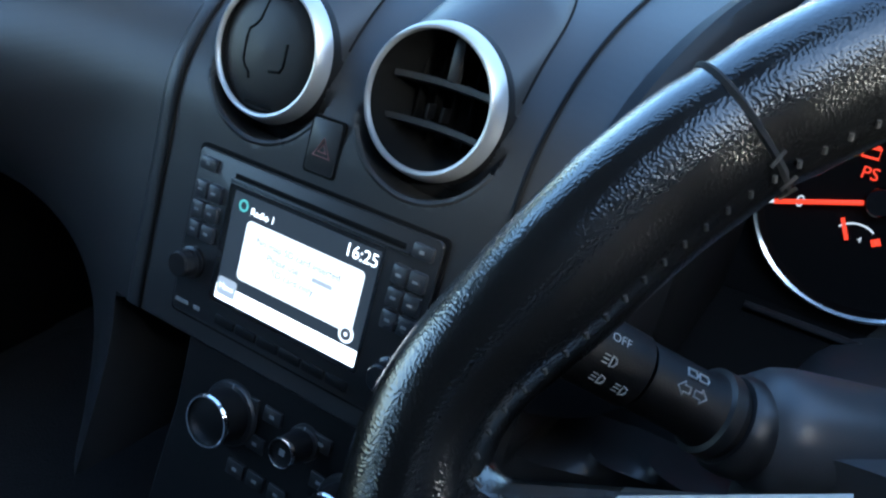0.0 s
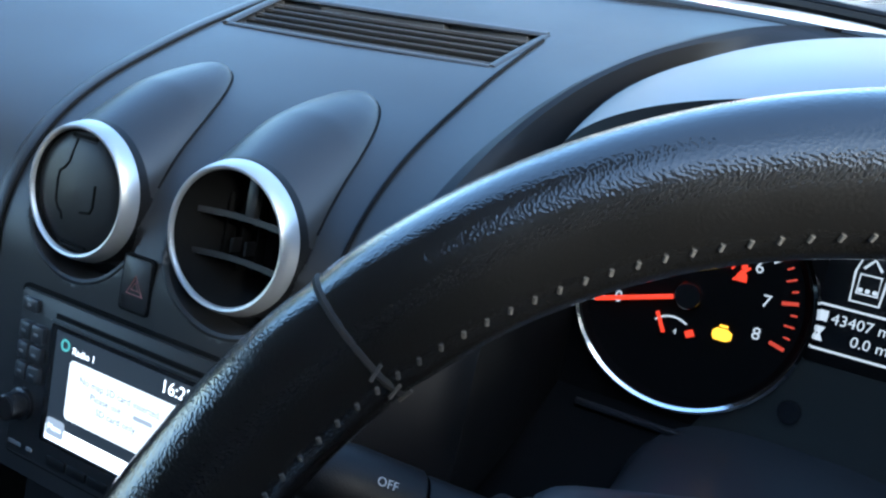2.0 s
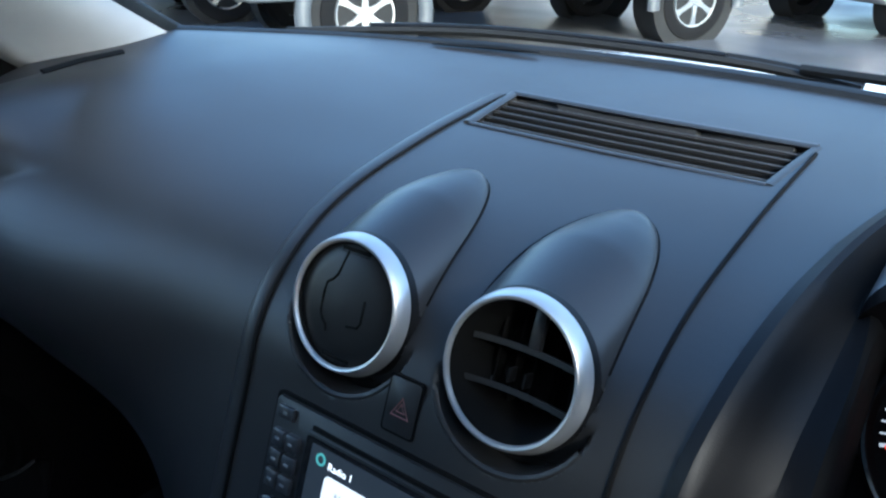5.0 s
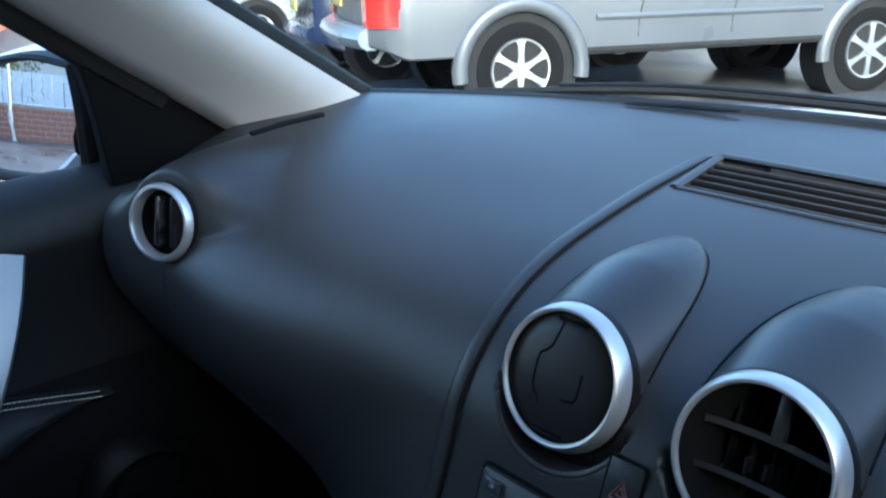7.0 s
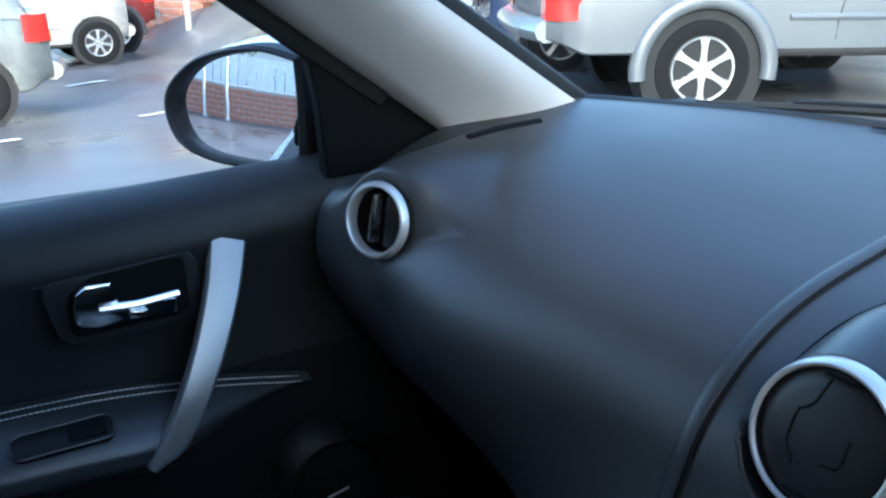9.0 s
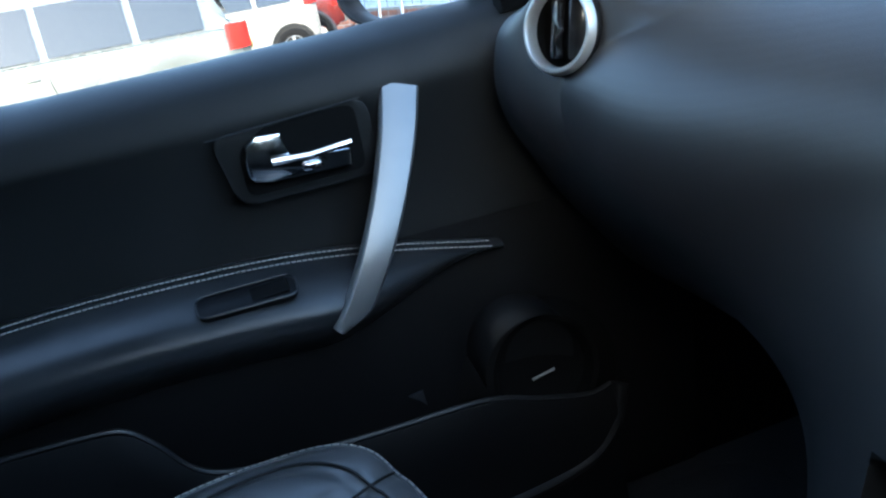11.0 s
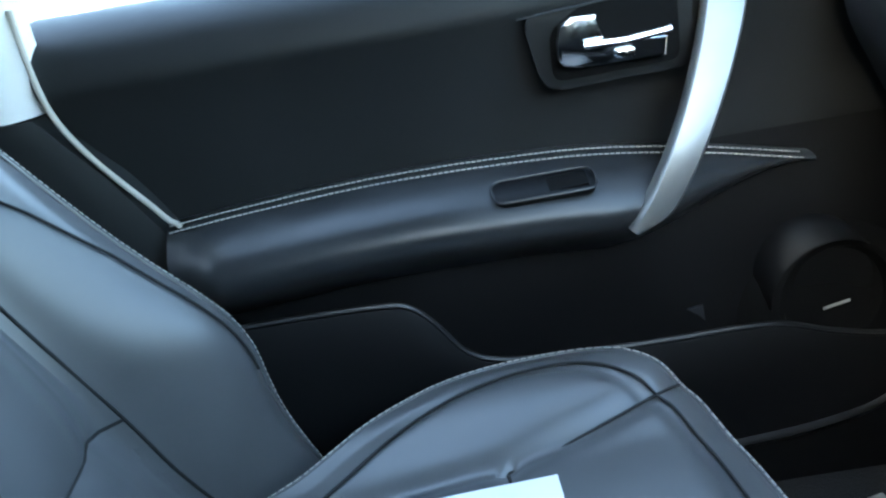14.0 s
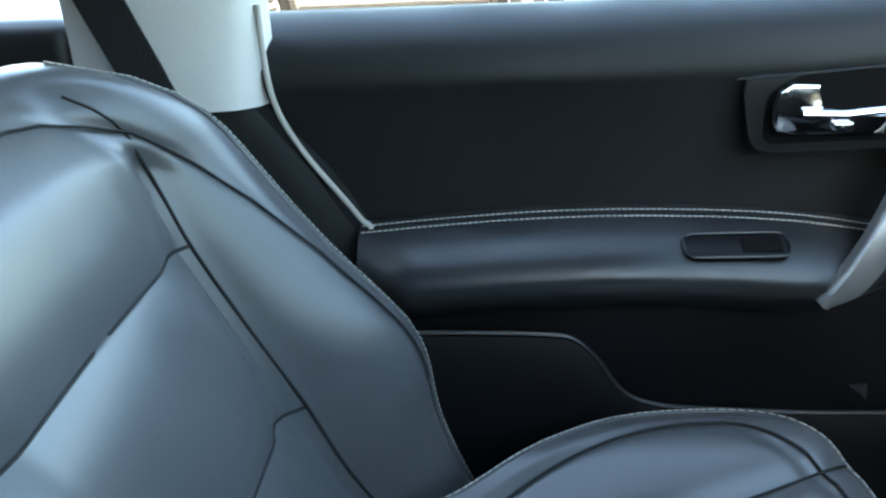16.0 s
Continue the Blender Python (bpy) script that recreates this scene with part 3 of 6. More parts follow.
# ---- radio with colour screen ----
radio = thing("car_radio", (0, -0.03, 0.85), "black double-height car radio with a lit colour screen", "radio")
face = part("bezel", slab(round_rect(0.216, 0.128, 0.004), 0.010, stack(0, -0.076, -0.006), 0.0015), PANEL, radio)
part("bezel_gap", slab(round_rect(0.2215, 0.1335, 0.005), 0.0058, stack(0, -0.076, -0.004)), PIT, radio)
part("cd_slot", box(0.152, 0.0045, 0.003, stack(0.006, -0.0235, 0.0032), 0.0012), PIT, radio)
part("slot_lip", box(0.158, 0.0016, 0.003, stack(0.006, -0.0275, 0.0042), 0.0006), PANEL, radio)
for sx in (-1, 1):
    for k in range(3):
        for half in (-1, 1):
            part("button", box(0.0128, 0.0136, 0.0075, stack(sx * 0.0905 + half * 0.0067, -0.042 - 0.0155 * k, 0.0045) @ pose(0, 0, 0, 0, 4 * half, 0), 0.0022), KEY, radio)
        for dx in (-0.0055, 0.0055):
            part("button_mark", box(0.0042, 0.0018, 0.0004, stack(sx * 0.0905 + 1.2 * dx, -0.042 - 0.0155 * k, 0.0085)), material("grey_print", (0.2, 0.21, 0.215), 0.6) if k == 0 and dx < 0 and sx < 0 else bpy.data.materials["grey_print"], radio)
    part("button", box(0.016, 0.010, 0.005, stack(sx * 0.0955, -0.0225, 0.0045), 0.0016), KEY, radio)
    part("button_mark", box(0.0035, 0.0022, 0.0004, stack(sx * 0.0955, -0.0225, 0.0072)), bpy.data.materials["grey_print"], radio)
    part("knob", revolve([(0.0, 0.016), (0.0085, 0.016), (0.0098, 0.0148), (0.0105, 0.004), (0.0125, 0.003), (0.0125, 0.0)], stack(sx * 0.0945, -0.099 if sx < 0 else -0.108, 0.004), 32), PIANO, radio)
for k in range(6):
    part("preset_key", box(0.0195, 0.0075, 0.004, stack(-0.052 + 0.0215 * k, -0.1315, 0.0035), 0.001), HARD, radio)
part("maker_mark", box(0.013, 0.003, 0.0005, stack(-0.098, -0.1315, 0.0043)), bpy.data.materials["grey_print"], radio)
part("maker_mark", box(0.006, 0.003, 0.0005, stack(-0.082, -0.1315, 0.0043)), bpy.data.materials["grey_print"], radio)
screen = part("screen", slab(round_rect(0.141, 0.090, 0.002), 0.0005, stack(-0.002, -0.0745, 0.0044)), PIANO, radio, "glossy black screen")
part("display_area", slab(round_rect(0.132, 0.083, 0.0008), 0.0002, stack(0.0, -0.0745, 0.0050)), lit("screen_dark", (0.04, 0.055, 0.075), 0.35), screen)
INK = lit("screen_grey_ink", (0.1, 0.11, 0.13), 0.3)
PAPER_LIT = lit("screen_message_white", (0.93, 0.96, 1.0), 1.0)
WHITE_LIT = lit("screen_white", (0.93, 0.96, 1.0), 2.2)
part("message_box", slab(round_rect(0.107, 0.0445, 0.004), 0.0002, stack(0.0045, -0.0722, 0.0054)), PAPER_LIT, screen, "lit white message box")
part("status_bar", slab(round_rect(0.132, 0.0115, 0.0006), 0.0002, stack(0.0, -0.1095, 0.0054)), WHITE_LIT, screen)
for k, line in enumerate(("No map SD card inserted.", "Please use", "SD card only.")):
    part("message_line", lettering(line, 0.0074, stack(0.002 - (0.012 if k == 1 else 0), -0.0615 - 0.0088 * k, 0.0058)), INK, screen, smooth=False)
part("blank_word", slab(round_rect(0.018, 0.0032, 0.001), 0.0001, stack(0.026, -0.0703, 0.0058)), lit("screen_faint_ink", (0.42, 0.45, 0.5), 0.8), screen)
part("clock_digits", lettering("16:25", 0.0128, stack(0.0515, -0.0405, 0.0056)), WHITE_LIT, screen, smooth=False)
part("status_text", lettering("Radio 1", 0.0075, stack(-0.0365, -0.0435, 0.0056)), WHITE_LIT, screen, smooth=False)
part("round_icon", revolve([(0.0028, 0), (0.0046, 0), (0.0046, 0.0003), (0.0028, 0.0003)], stack(-0.0555, -0.0415, 0.0055), 20, closed=True), lit("screen_green", (0.12, 0.45, 0.42), 0.8), screen)
part("menu_key", slab(round_rect(0.0185, 0.0135, 0.0025), 0.0003, stack(-0.0555, -0.1045, 0.0060)), lit("screen_key", (0.36, 0.4, 0.46), 0.9), screen)
part("menu_text", lettering("Menu", 0.0062, stack(-0.0555, -0.1045, 0.0066)), WHITE_LIT, screen, smooth=False)
part("disc_icon", revolve([(0.0, 0), (0.0062, 0), (0.0062, 0.0003), (0.0, 0.0003)], stack(0.0545, -0.0955, 0.0058), 24), lit("screen_pale", (0.75, 0.8, 0.85), 1.5), screen)
part("disc_icon", revolve([(0.0016, 0), (0.0042, 0), (0.0042, 0.0003), (0.0016, 0.0003)], stack(0.0545, -0.0955, 0.0062), 24, closed=True), INK, screen)

# ---- lower console with the climate dials ----
console = thing("climate_panel", (0, -0.06, 0.7), "dark climate control panel with chrome-ringed dials", "climate control")
rows = []
for v in [-0.158 - 0.30 * k / 20 for k in range(21)]:
    f = -0.0014 + 0.13 * max(0, -0.215 - v)
    rows.append([stack(u, v, f + w) @ Vector() for u, w in ((-0.092, -0.10), (-0.0915, -0.008), (-0.0895, -0.002), (-0.087, 0.0), (0.112, 0.0), (0.1145, -0.002), (0.1165, -0.008), (0.117, -0.10))])
part("console_face", grid(rows), HARD, console)


def dial(u, v, r):
    m = stack(u, v, -0.0014)
    d = part("dial", revolve([(0, 0.025), (r * 0.84, 0.025), (r * 0.88, 0.0245), (r * 0.95, 0.024), (r * 1.0, 0.006), (r * 1.02, 0.0)], m, 40), HARD, console)
    part("chrome_ring", revolve([(r * 0.86, 0.0245), (r * 0.88, 0.027), (r * 0.94, 0.0272), (r, 0.0255), (r * 0.98, 0.0235)], m, 48, closed=True), CHROME, d, "thin chrome ring")
    part("dial_collar", revolve([(r * 1.0, 0.005), (r * 1.16, 0.0045), (r * 1.22, 0.003), (r * 1.24, 0)], m, 40), PANEL, d)
    part("pointer", box(0.0012, r * 0.16, 0.0006, m @ pose(0, r * 1.12, 0.0048)), bpy.data.materials["grey_print"], d)
    return d


dial(-0.0319, -0.1978, 0.0206)
knob_ = dial(0.0387, -0.1878, 0.0112)
part("snowflake_mark", box(0.0045, 0.0045, 0.0004, stack(0.0387, -0.1878, 0.0239)), bpy.data.materials["grey_print"], knob_)
dial(0.085, -0.217, 0.0205)
for u, v in ((-0.0168, -0.183), (0.0064, -0.183), (0.0526, -0.182), (-0.0037, -0.210), (0.0585, -0.210), (-0.0146, -0.236), (0.0056, -0.236), (0.0272, -0.236)):
    f = -0.0014 + 0.13 * max(0, -0.215 - v)
    b = part("climate_button", box(0.0175, 0.0125, 0.003, stack(u, v, f + 0.0004), 0.0012), PANEL, console)
    part("mark", box(0.0042, 0.0024, 0.0004, stack(u, v, f + 0.0021)), bpy.data.materials["grey_print"], b)

# ---- far left round vent at the door end of the dashboard ----
vm = SIDE_VENT
door_vent = part("side_vent", revolve([(0.043, -0.012), (0.0425, -0.003), (0.040, -0.002), (0.036, -0.004), (0.035, -0.05)], vm, 48), HARD, dashboard)
part("vent_ring", revolve([(0.0342, -0.008), (0.0342, 0.003), (0.0358, 0.0058), (0.0382, 0.0056), (0.041, 0.002), (0.0415, -0.006)], vm, 56, closed=True), SILVER, door_vent, "satin silver ring")
part("vent_barrel", revolve([(0.0345, -0.006), (0.0342, -0.03), (0.0, -0.032)], vm, 40), PIT, door_vent)
for sx, w in ((-0.010, 0.010), (0.014, 0.016)):
    part("vane", box(w, 0.054, 0.012, vm @ pose(sx, 0, -0.010, 0, 24 * (1 if sx > 0 else -1), 0), 0.003), PIANO, door_vent)
part("vane_grip", sweep([vm @ Vector(p) for p in ((0.0, 0.022, -0.002), (-0.002, 0.008, 0.0), (0.004, 0.0, 0.001), (-0.002, -0.01, 0.0), (0.0, -0.022, -0.002))], 0.0035, 8), PIANO, door_vent)

# ---- instrument binnacle and gauges ----
binnacle = thing("instrument_binnacle", (0.43, 0.15, 0.95), "black hooded instrument binnacle, its smooth visor's shine painted pale", "instrument panel")
CX = 0.43


rows = []
for i in range(41):
    s = -1 + 2 * i / 40
    a = s * math.pi / 2
    c = math.cos(a)
    x = CX + 0.205 * math.sin(a)
    row = []
    for w, y, z in ((0.0, 0.165 - 0.03 * c, 1.028 + 0.084 * c ** 1.05), (0.25, 0.185 - 0.0 * c, 1.034 + 0.086 * c ** 1.05), (0.5, 0.205 + 0.05 * c, 1.04 + 0.080 * c ** 1.05), (0.75, 0.22 + 0.10 * c, 1.044 + 0.070 * c ** 1.2), (1.0, 0.235 + 0.145 * c, 1.045 + 0.055 * c)):
        row.append((CX + (0.205 - 0.02 * w * c) * math.sin(a), y, z))
    rows.append(row)
part("visor", grid(rows), HOOD, binnacle, "smooth visor top with its shine put into pale grey")
rows = []
for i in range(41):
    s = -1 + 2 * i / 40
    a = s * math.pi / 2
    c = math.cos(a)
    x = math.sin(a)
    rows.append([(CX + 0.205 * x, 0.165 - 0.03 * c, 1.028 + 0.084 * c ** 1.05), (CX + 0.207 * x, 0.160 - 0.03 * c, 1.016 + 0.084 * c ** 1.05), (CX + 0.2 * x, 0.17 - 0.02 * c, 0.998 + 0.08 * c ** 1.05), (CX + 0.195 * x, 0.275, 0.985 + 0.075 * c ** 1.1)])
part("visor_lip", grid(rows), HARD, binnacle)
# the valley between the dashboard and the hood, and the hood's outer cheeks
OUTER = curve_through([(x, y, z + 0.001) for y, x, z in BAND], 4)
INNER = [Vector(p) for p in ((0.236, 0.0, 0.85), (0.238, 0.02, 0.90), (0.239, 0.035, 0.95), (0.239, 0.06, 0.99), (0.238, 0.10, 1.012), (0.234, 0.145, 1.028), (0.229, 0.175, 1.038))]
for i in range(1, 6):
    a = (-1 + i / 5 * 1.0) * math.pi / 2
    c = math.cos(a)
    INNER.append(Vector((CX + (0.205 - 0.02 * c) * math.sin(a), 0.235 + 0.145 * c, 1.046 + 0.055 * c)))
INNER = curve_through(INNER, 4)
NB = 44


def resample(line, n):
    lens = [0.0]
    for a, b in zip(line, line[1:]):
        lens.append(lens[-1] + (b - a).length)
    out = []
    for k in range(n + 1):
        s = lens[-1] * k / n
        i = max(q for q in range(len(lens)) if lens[q] <= s + 1e-9)
        i = min(i, len(line) - 2)
        out.append(line[i].lerp(line[i + 1], (s - lens[i]) / max(1e-9, lens[i + 1] - lens[i])))
    return out


oo, ii = resample(OUTER, NB), resample(INNER, NB)
for mirrored in (0, 1):
    rows, cheek = [], []
    for k, (o, q) in enumerate(zip(oo, ii)):
        d = q - o
        dip = Vector((0, 0.010, -0.014)) * (1 - 0.35 * k / NB)
        tn = oo[min(k + 1, NB)] - oo[max(k - 1, 0)]
        pd = Vector((-tn.y, tn.x, 0)) if o.y > 0.12 else Vector((-1, 0, 0))
        if pd.x > 0:
            pd = -pd
        pd = pd.normalized() * 0.0125
        pr = profile(o.x + pd.x)
        yz = min((p for a_, b_ in zip(pr, pr[1:]) for p in (a_, a_.lerp(b_, 0.2), a_.lerp(b_, 0.4), a_.lerp(b_, 0.6), a_.lerp(b_, 0.8))), key=lambda p: (p.y - o.y - pd.y) ** 2 + (p.z - o.z) ** 2)
        out = Vector((0, -0.8, 0.6)) if o.y < 0.05 else Vector((0, -0.2, 0.97))
        row = [yz - out * 0.002, yz + out * 0.0026, o.lerp(yz, 0.35) + out * 0.004, o + out * 0.001, o + d * 0.10 + dip * 0.12, o + d * 0.25 + dip * 0.55, o + d * 0.45 + dip * 1.0, o + d * 0.65 + dip * 1.0, o + d * 0.82 + dip * 0.6, q]
        rows.append(row)
        if k < NB * 0.56:
            cheek.append([q, q + Vector((0.003, 0.006, -0.001)), Vector((0.240, q.y + 0.09, q.z - 0.004)), Vector((0.236, 0.29, q.z - 0.008))])
    if mirrored:
        rows = [[Vector((0.86 - p.x, p.y, p.z)) for p in r] for r in rows]
        cheek = [[Vector((0.86 - p.x, p.y, p.z)) for p in r] for r in cheek]
    part("hood_valley", grid(rows), HARD, binnacle)
    part("hood_cheek", grid(cheek), PIT, binnacle)


def gauge(u, v, w=0.0):
    t = radians(20)
    return Matrix(((1, 0, 0, u), (0, math.sin(t), -math.cos(t), 0.215 + v * math.sin(t) - w * math.cos(t)), (0, math.cos(t), math.sin(t), 0.934 + v * math.cos(t) + w * math.sin(t)), (0, 0, 0, 1)))


part("gauge_board", slab(round_rect(0.44, 0.24, 0.03), 0.004, gauge(0.44, -0.01, -0.012)), FACE, binnacle)
# added plate, its grey stands in for the reflection on the lens
part("lens_sheen_plate", slab([(0.33, -0.118), (0.62, -0.118), (0.62, -0.022), (0.40, -0.022), (0.36, -0.06)], 0.001, gauge(0, 0, -0.0078)), material("dull_grey_lens_sheen", (0.032, 0.036, 0.034), 0.32, mottle=0.08), binnacle, "dull grey plate painted as the gauge lens's reflection")
TX, TV, TR = 0.3195, 0.001, 0.0835
part("reset_knob", revolve([(0.0, 0.006), (0.0068, 0.006), (0.0078, 0.005), (0.0082, 0.0), (0.0125, -0.0005), (0.013, -0.003)], gauge(0.404, -0.060, -0.0068), 32), PIANO, binnacle)
tacho = part("tachometer", revolve([(0.0, -0.006), (TR - 0.006, -0.006), (TR - 0.002, 0.0)], gauge(TX, TV), 64), FACE, binnacle)
part("chrome_ring", revolve([(TR - 0.0028, -0.004), (TR - 0.0022, 0.0035), (TR, 0.005), (TR + 0.0022, 0.0035), (TR + 0.004, -0.004)], gauge(TX, TV), 96, closed=True), CHROME, tacho, "bright chrome ring")
WHITE_PRINT = lit("white_print", (0.85, 0.88, 0.9), 0.55)
RED_LIT = lit("red_lamp", (1.0, 0.05, 0.015), 0.9)
AMBER = lit("amber_lamp", (1.0, 0.45, 0.02), 1.8)
RED_TICK = lit("red_print", (0.9, 0.08, 0.04), 0.5)
for k in range(33):
    a = radians(197 - 213 * k / 32)
    major = k % 4 == 0
    ln = 0.011 if major else (0.007 if k % 2 == 0 else 0.0045)
    r = 0.0735 - ln / 2
    part("tick", box(ln, 0.0026 if major else 0.0013, 0.0005, gauge(TX + r * math.cos(a), TV + r * math.sin(a), -0.005) @ pose(0, 0, 0, 0, 0, math.degrees(a))), RED_TICK if k >= 25 else WHITE_PRINT, tacho)
for k in range(9):
    a = radians(197 - 213 * k / 8)
    part("numeral", lettering(str(k), 0.0125, gauge(TX + 0.0525 * math.cos(a), TV + 0.0525 * math.sin(a), -0.005)), WHITE_PRINT, tacho, smooth=False)
part("needle", box(0.064, 0.0034, 0.0025, gauge(TX - 0.0356, TV - 0.0109, 0.001) @ pose(0, 0, 0, 0, 0, 17), 0.0008), RED_LIT, tacho, "glowing red needle")
part("needle_hub", revolve([(0, 0.004), (0.009, 0.004), (0.0105, 0.002), (0.011, -0.004)], gauge(TX, TV), 32), PIANO, tacho)


def lamp_text(s, size, u, v, ma):
    part("warning_lamp", lettering(s, size, gauge(TX + u, TV + v, -0.0048)), ma, tacho, smooth=False)


lamp_text("PS", 0.0125, -0.013, 0.017, RED_LIT)
for du, kind in ((-0.017, 0), (0.0005, 1), (0.0185, 2)):
    g = gauge(TX + du, TV + 0.0315, -0.0048)
    if kind == 0:
        bm = sweep([g @ Vector(p) for p in ((-0.0055, -0.0035, 0), (0.0055, -0.0035, 0), (0.0055, 0.0032, 0), (-0.0055, 0.0032, 0))], 0.0009, 6, closed=True)
        bm = box(0.003, 0.002, 0.0005, g @ pose(-0.0032, 0.0045, 0), bm=bm)
        bm = box(0.003, 0.002, 0.0005, g @ pose(0.0032, 0.0045, 0), bm=bm)
    elif kind == 1:
        bm = slab([(-0.005, 0.001), (-0.003, -0.003), (0.003, -0.003), (0.0065, 0.003), (0.003, 0.001), (0.001, 0.003), (-0.002, 0.003)], 0.0005, g)
    else:
        bm = revolve([(0.0042, 0), (0.0054, 0), (0.0054, 0.0005), (0.0042, 0.0005)], g, 24, closed=True)
        bm = box(0.0014, 0.005, 0.0005, g, bm=bm)
        bm = sweep([g @ Vector((0.0072 * math.cos(a), 0.0072 * math.sin(a), 0)) for a in (radians(-45 + 9 * i) for i in range(11))], 0.0007, 6, bm=bm)
        bm = sweep([g @ Vector((-0.0072 * math.cos(a), 0.0072 * math.sin(a), 0)) for a in (radians(-45 + 9 * i) for i in range(11))], 0.0007, 6, bm=bm)
    part("warning_lamp", bm, RED_LIT, tacho)
g = gauge(TX + 0.0315, TV + 0.0245, -0.0048) @ Matrix.Scale(0.9, 4)
bm = slab([(-0.0045, -0.006), (0.0045, -0.006), (0.004, -0.001), (0.0015, 0.003), (-0.0015, 0.003), (-0.004, -0.001)], 0.0005, g)
bm = revolve([(0, 0), (0.0025, 0), (0.0025, 0.0005), (0, 0.0005)], g @ pose(0.0005, 0.0058, 0), 16, bm=bm)
bm = sweep([g @ Vector((-0.006, -0.006, 0)), g @ Vector((0.005, 0.006, 0))], 0.0008, 6, bm=bm)
part("belt_lamp", bm, RED_LIT, tacho)
g = gauge(TX + 0.0285, TV - 0.0215, -0.0048)
bm = slab([(-0.0068, -0.0016), (-0.005, -0.0044), (0.0035, -0.0044), (0.0068, -0.0022), (0.0068, 0.0022), (0.003, 0.0044), (-0.0042, 0.0044), (-0.0068, 0.0016)], 0.0005, g)
bm = box(0.006, 0.0016, 0.0006, g @ pose(0, 0.0062, 0), bm=bm)
part("engine_lamp", bm, AMBER, tacho)
g = gauge(TX - 0.007, TV - 0.036, -0.0048)
part("temperature_arc", sweep([g @ Vector((0.0175 * math.cos(a), 0.0175 * math.sin(a), 0)) for a in (radians(55 + 9 * i) for i in range(10))], 0.0007, 6), WHITE_PRINT, tacho)
part("temperature_needle", box(0.0026, 0.016, 0.0008, g @ pose(-0.0085, 0.0115, 0.001, 0, 0, 28)), RED_LIT, tacho)
part("temperature_mark", box(0.006, 0.005, 0.0006, g @ pose(0.0135, 0.0085, 0.0, 0, 0, 30)), RED_LIT, tacho)
part("temperature_sign", lettering("4", 0.006, g @ pose(0.003, 0.007, 0)), WHITE_PRINT, tacho, smooth=False)
# speedometer beyond, mostly behind the rim
speedo = part("speedometer", revolve([(0.0, -0.006), (TR - 0.006, -0.006), (TR - 0.002, 0.0)], gauge(0.565, TV), 64), FACE, binnacle)
part("chrome_ring", revolve([(TR - 0.0028, -0.004), (TR - 0.0022, 0.0035), (TR, 0.005), (TR + 0.0022, 0.0035), (TR + 0.004, -0.004)], gauge(0.565, TV), 96, closed=True), CHROME, speedo)
# trip display between the gauges
trip = part("trip_display", slab(round_rect(0.068, 0.075, 0.002), 0.001, gauge(0.437, 0.026, -0.008)), PIANO, binnacle, "lit monochrome trip display")
part("trip_line", box(0.066, 0.0016, 0.0004, gauge(0.437, 0.0195, -0.0066)), WHITE_PRINT, trip)
part("trip_line", box(0.066, 0.0016, 0.0004, gauge(0.437, -0.0115, -0.0066)), WHITE_PRINT, trip)
part("odometer", lettering("43407 miles", 0.0105, gauge(0.439, 0.0105, -0.0066)), WHITE_PRINT, trip, smooth=False)
part("trip_counter", lettering("0.0 miles", 0.0105, gauge(0.447, -0.0015, -0.0066)), WHITE_PRINT, trip, smooth=False)
g = gauge(0.430, 0.042, -0.0066)
bm = sweep([g @ Vector(p) for p in ((-0.009, -0.016, 0), (0.009, -0.016, 0), (0.010, 0.004, 0), (0.007, 0.016, 0), (-0.007, 0.016, 0), (-0.010, 0.004, 0))], 0.0008, 6, closed=True)
bm = sweep([g @ Vector(p) for p in ((-0.0065, -0.010, 0), (0.0065, -0.010, 0), (0.0065, 0.003, 0), (-0.0065, 0.003, 0))], 0.0007, 6, closed=True, bm=bm)
bm = sweep([g @ Vector(p) for p in ((-0.0055, 0.007, 0), (0.0, 0.014, 0), (0.0055, 0.007, 0))], 0.0009, 6, bm=bm)
for dx in (-0.0045, 0.0, 0.0045):
    bm = revolve([(0, 0), (0.0016, 0), (0.0016, 0.0004), (0, 0.0004)], g @ pose(dx, -0.0075, 0.0006), 12, bm=bm)
bm = slab([(0.0115, 0.0045), (0.0165, -0.0005), (0.0185, 0.0010), (0.0130, 0.0065)], 0.0005, g, bm=bm)
part("car_outline", bm, WHITE_PRINT, trip)
part("fuel_icon", box(0.0055, 0.0075, 0.0004, gauge(0.4085, 0.0115, -0.0066)), WHITE_PRINT, trip)
g = gauge(0.4085, -0.001, -0.0066)
part("trip_icon", slab([(-0.003, -0.005), (0.003, -0.005), (0.0008, 0), (0.003, 0.005), (-0.003, 0.005), (-0.0008, 0)], 0.0004, g), WHITE_PRINT, trip)


# ---- steering column, stalk and wheel ----
hubc = Vector((0.451, -0.219, 1.000))
WT, WY = radians(39.9), 0.1023
WU, WV = Vector((math.cos(WY), math.sin(WY), 0)), Vector((0, math.sin(WT), math.cos(WT)))
WN = WU.cross(WV)
RW, RT = 0.2037, 0.0205


def wheel_at(a, r=RW, w=0.0):
    """A place on the wheel: angle from the right, radius, height towards the driver."""
    a = radians(a)
    return hubc + WU * r * math.cos(a) + WV * r * math.sin(a) + WN * w


def grip(a):
    """1 at the spokes, where the rim narrows and swells outwards, 0 elsewhere."""
    off = min(abs(a - 176), abs((a + 176) % 360 - 180))
    return math.exp(-(off / 9.0) ** 2)


def fat(b, a=90):
    """The rim is thicker towards the hub."""
    return 1.0 + 0.28 * (1 - grip(a)) * max(0.0, -math.cos(b))


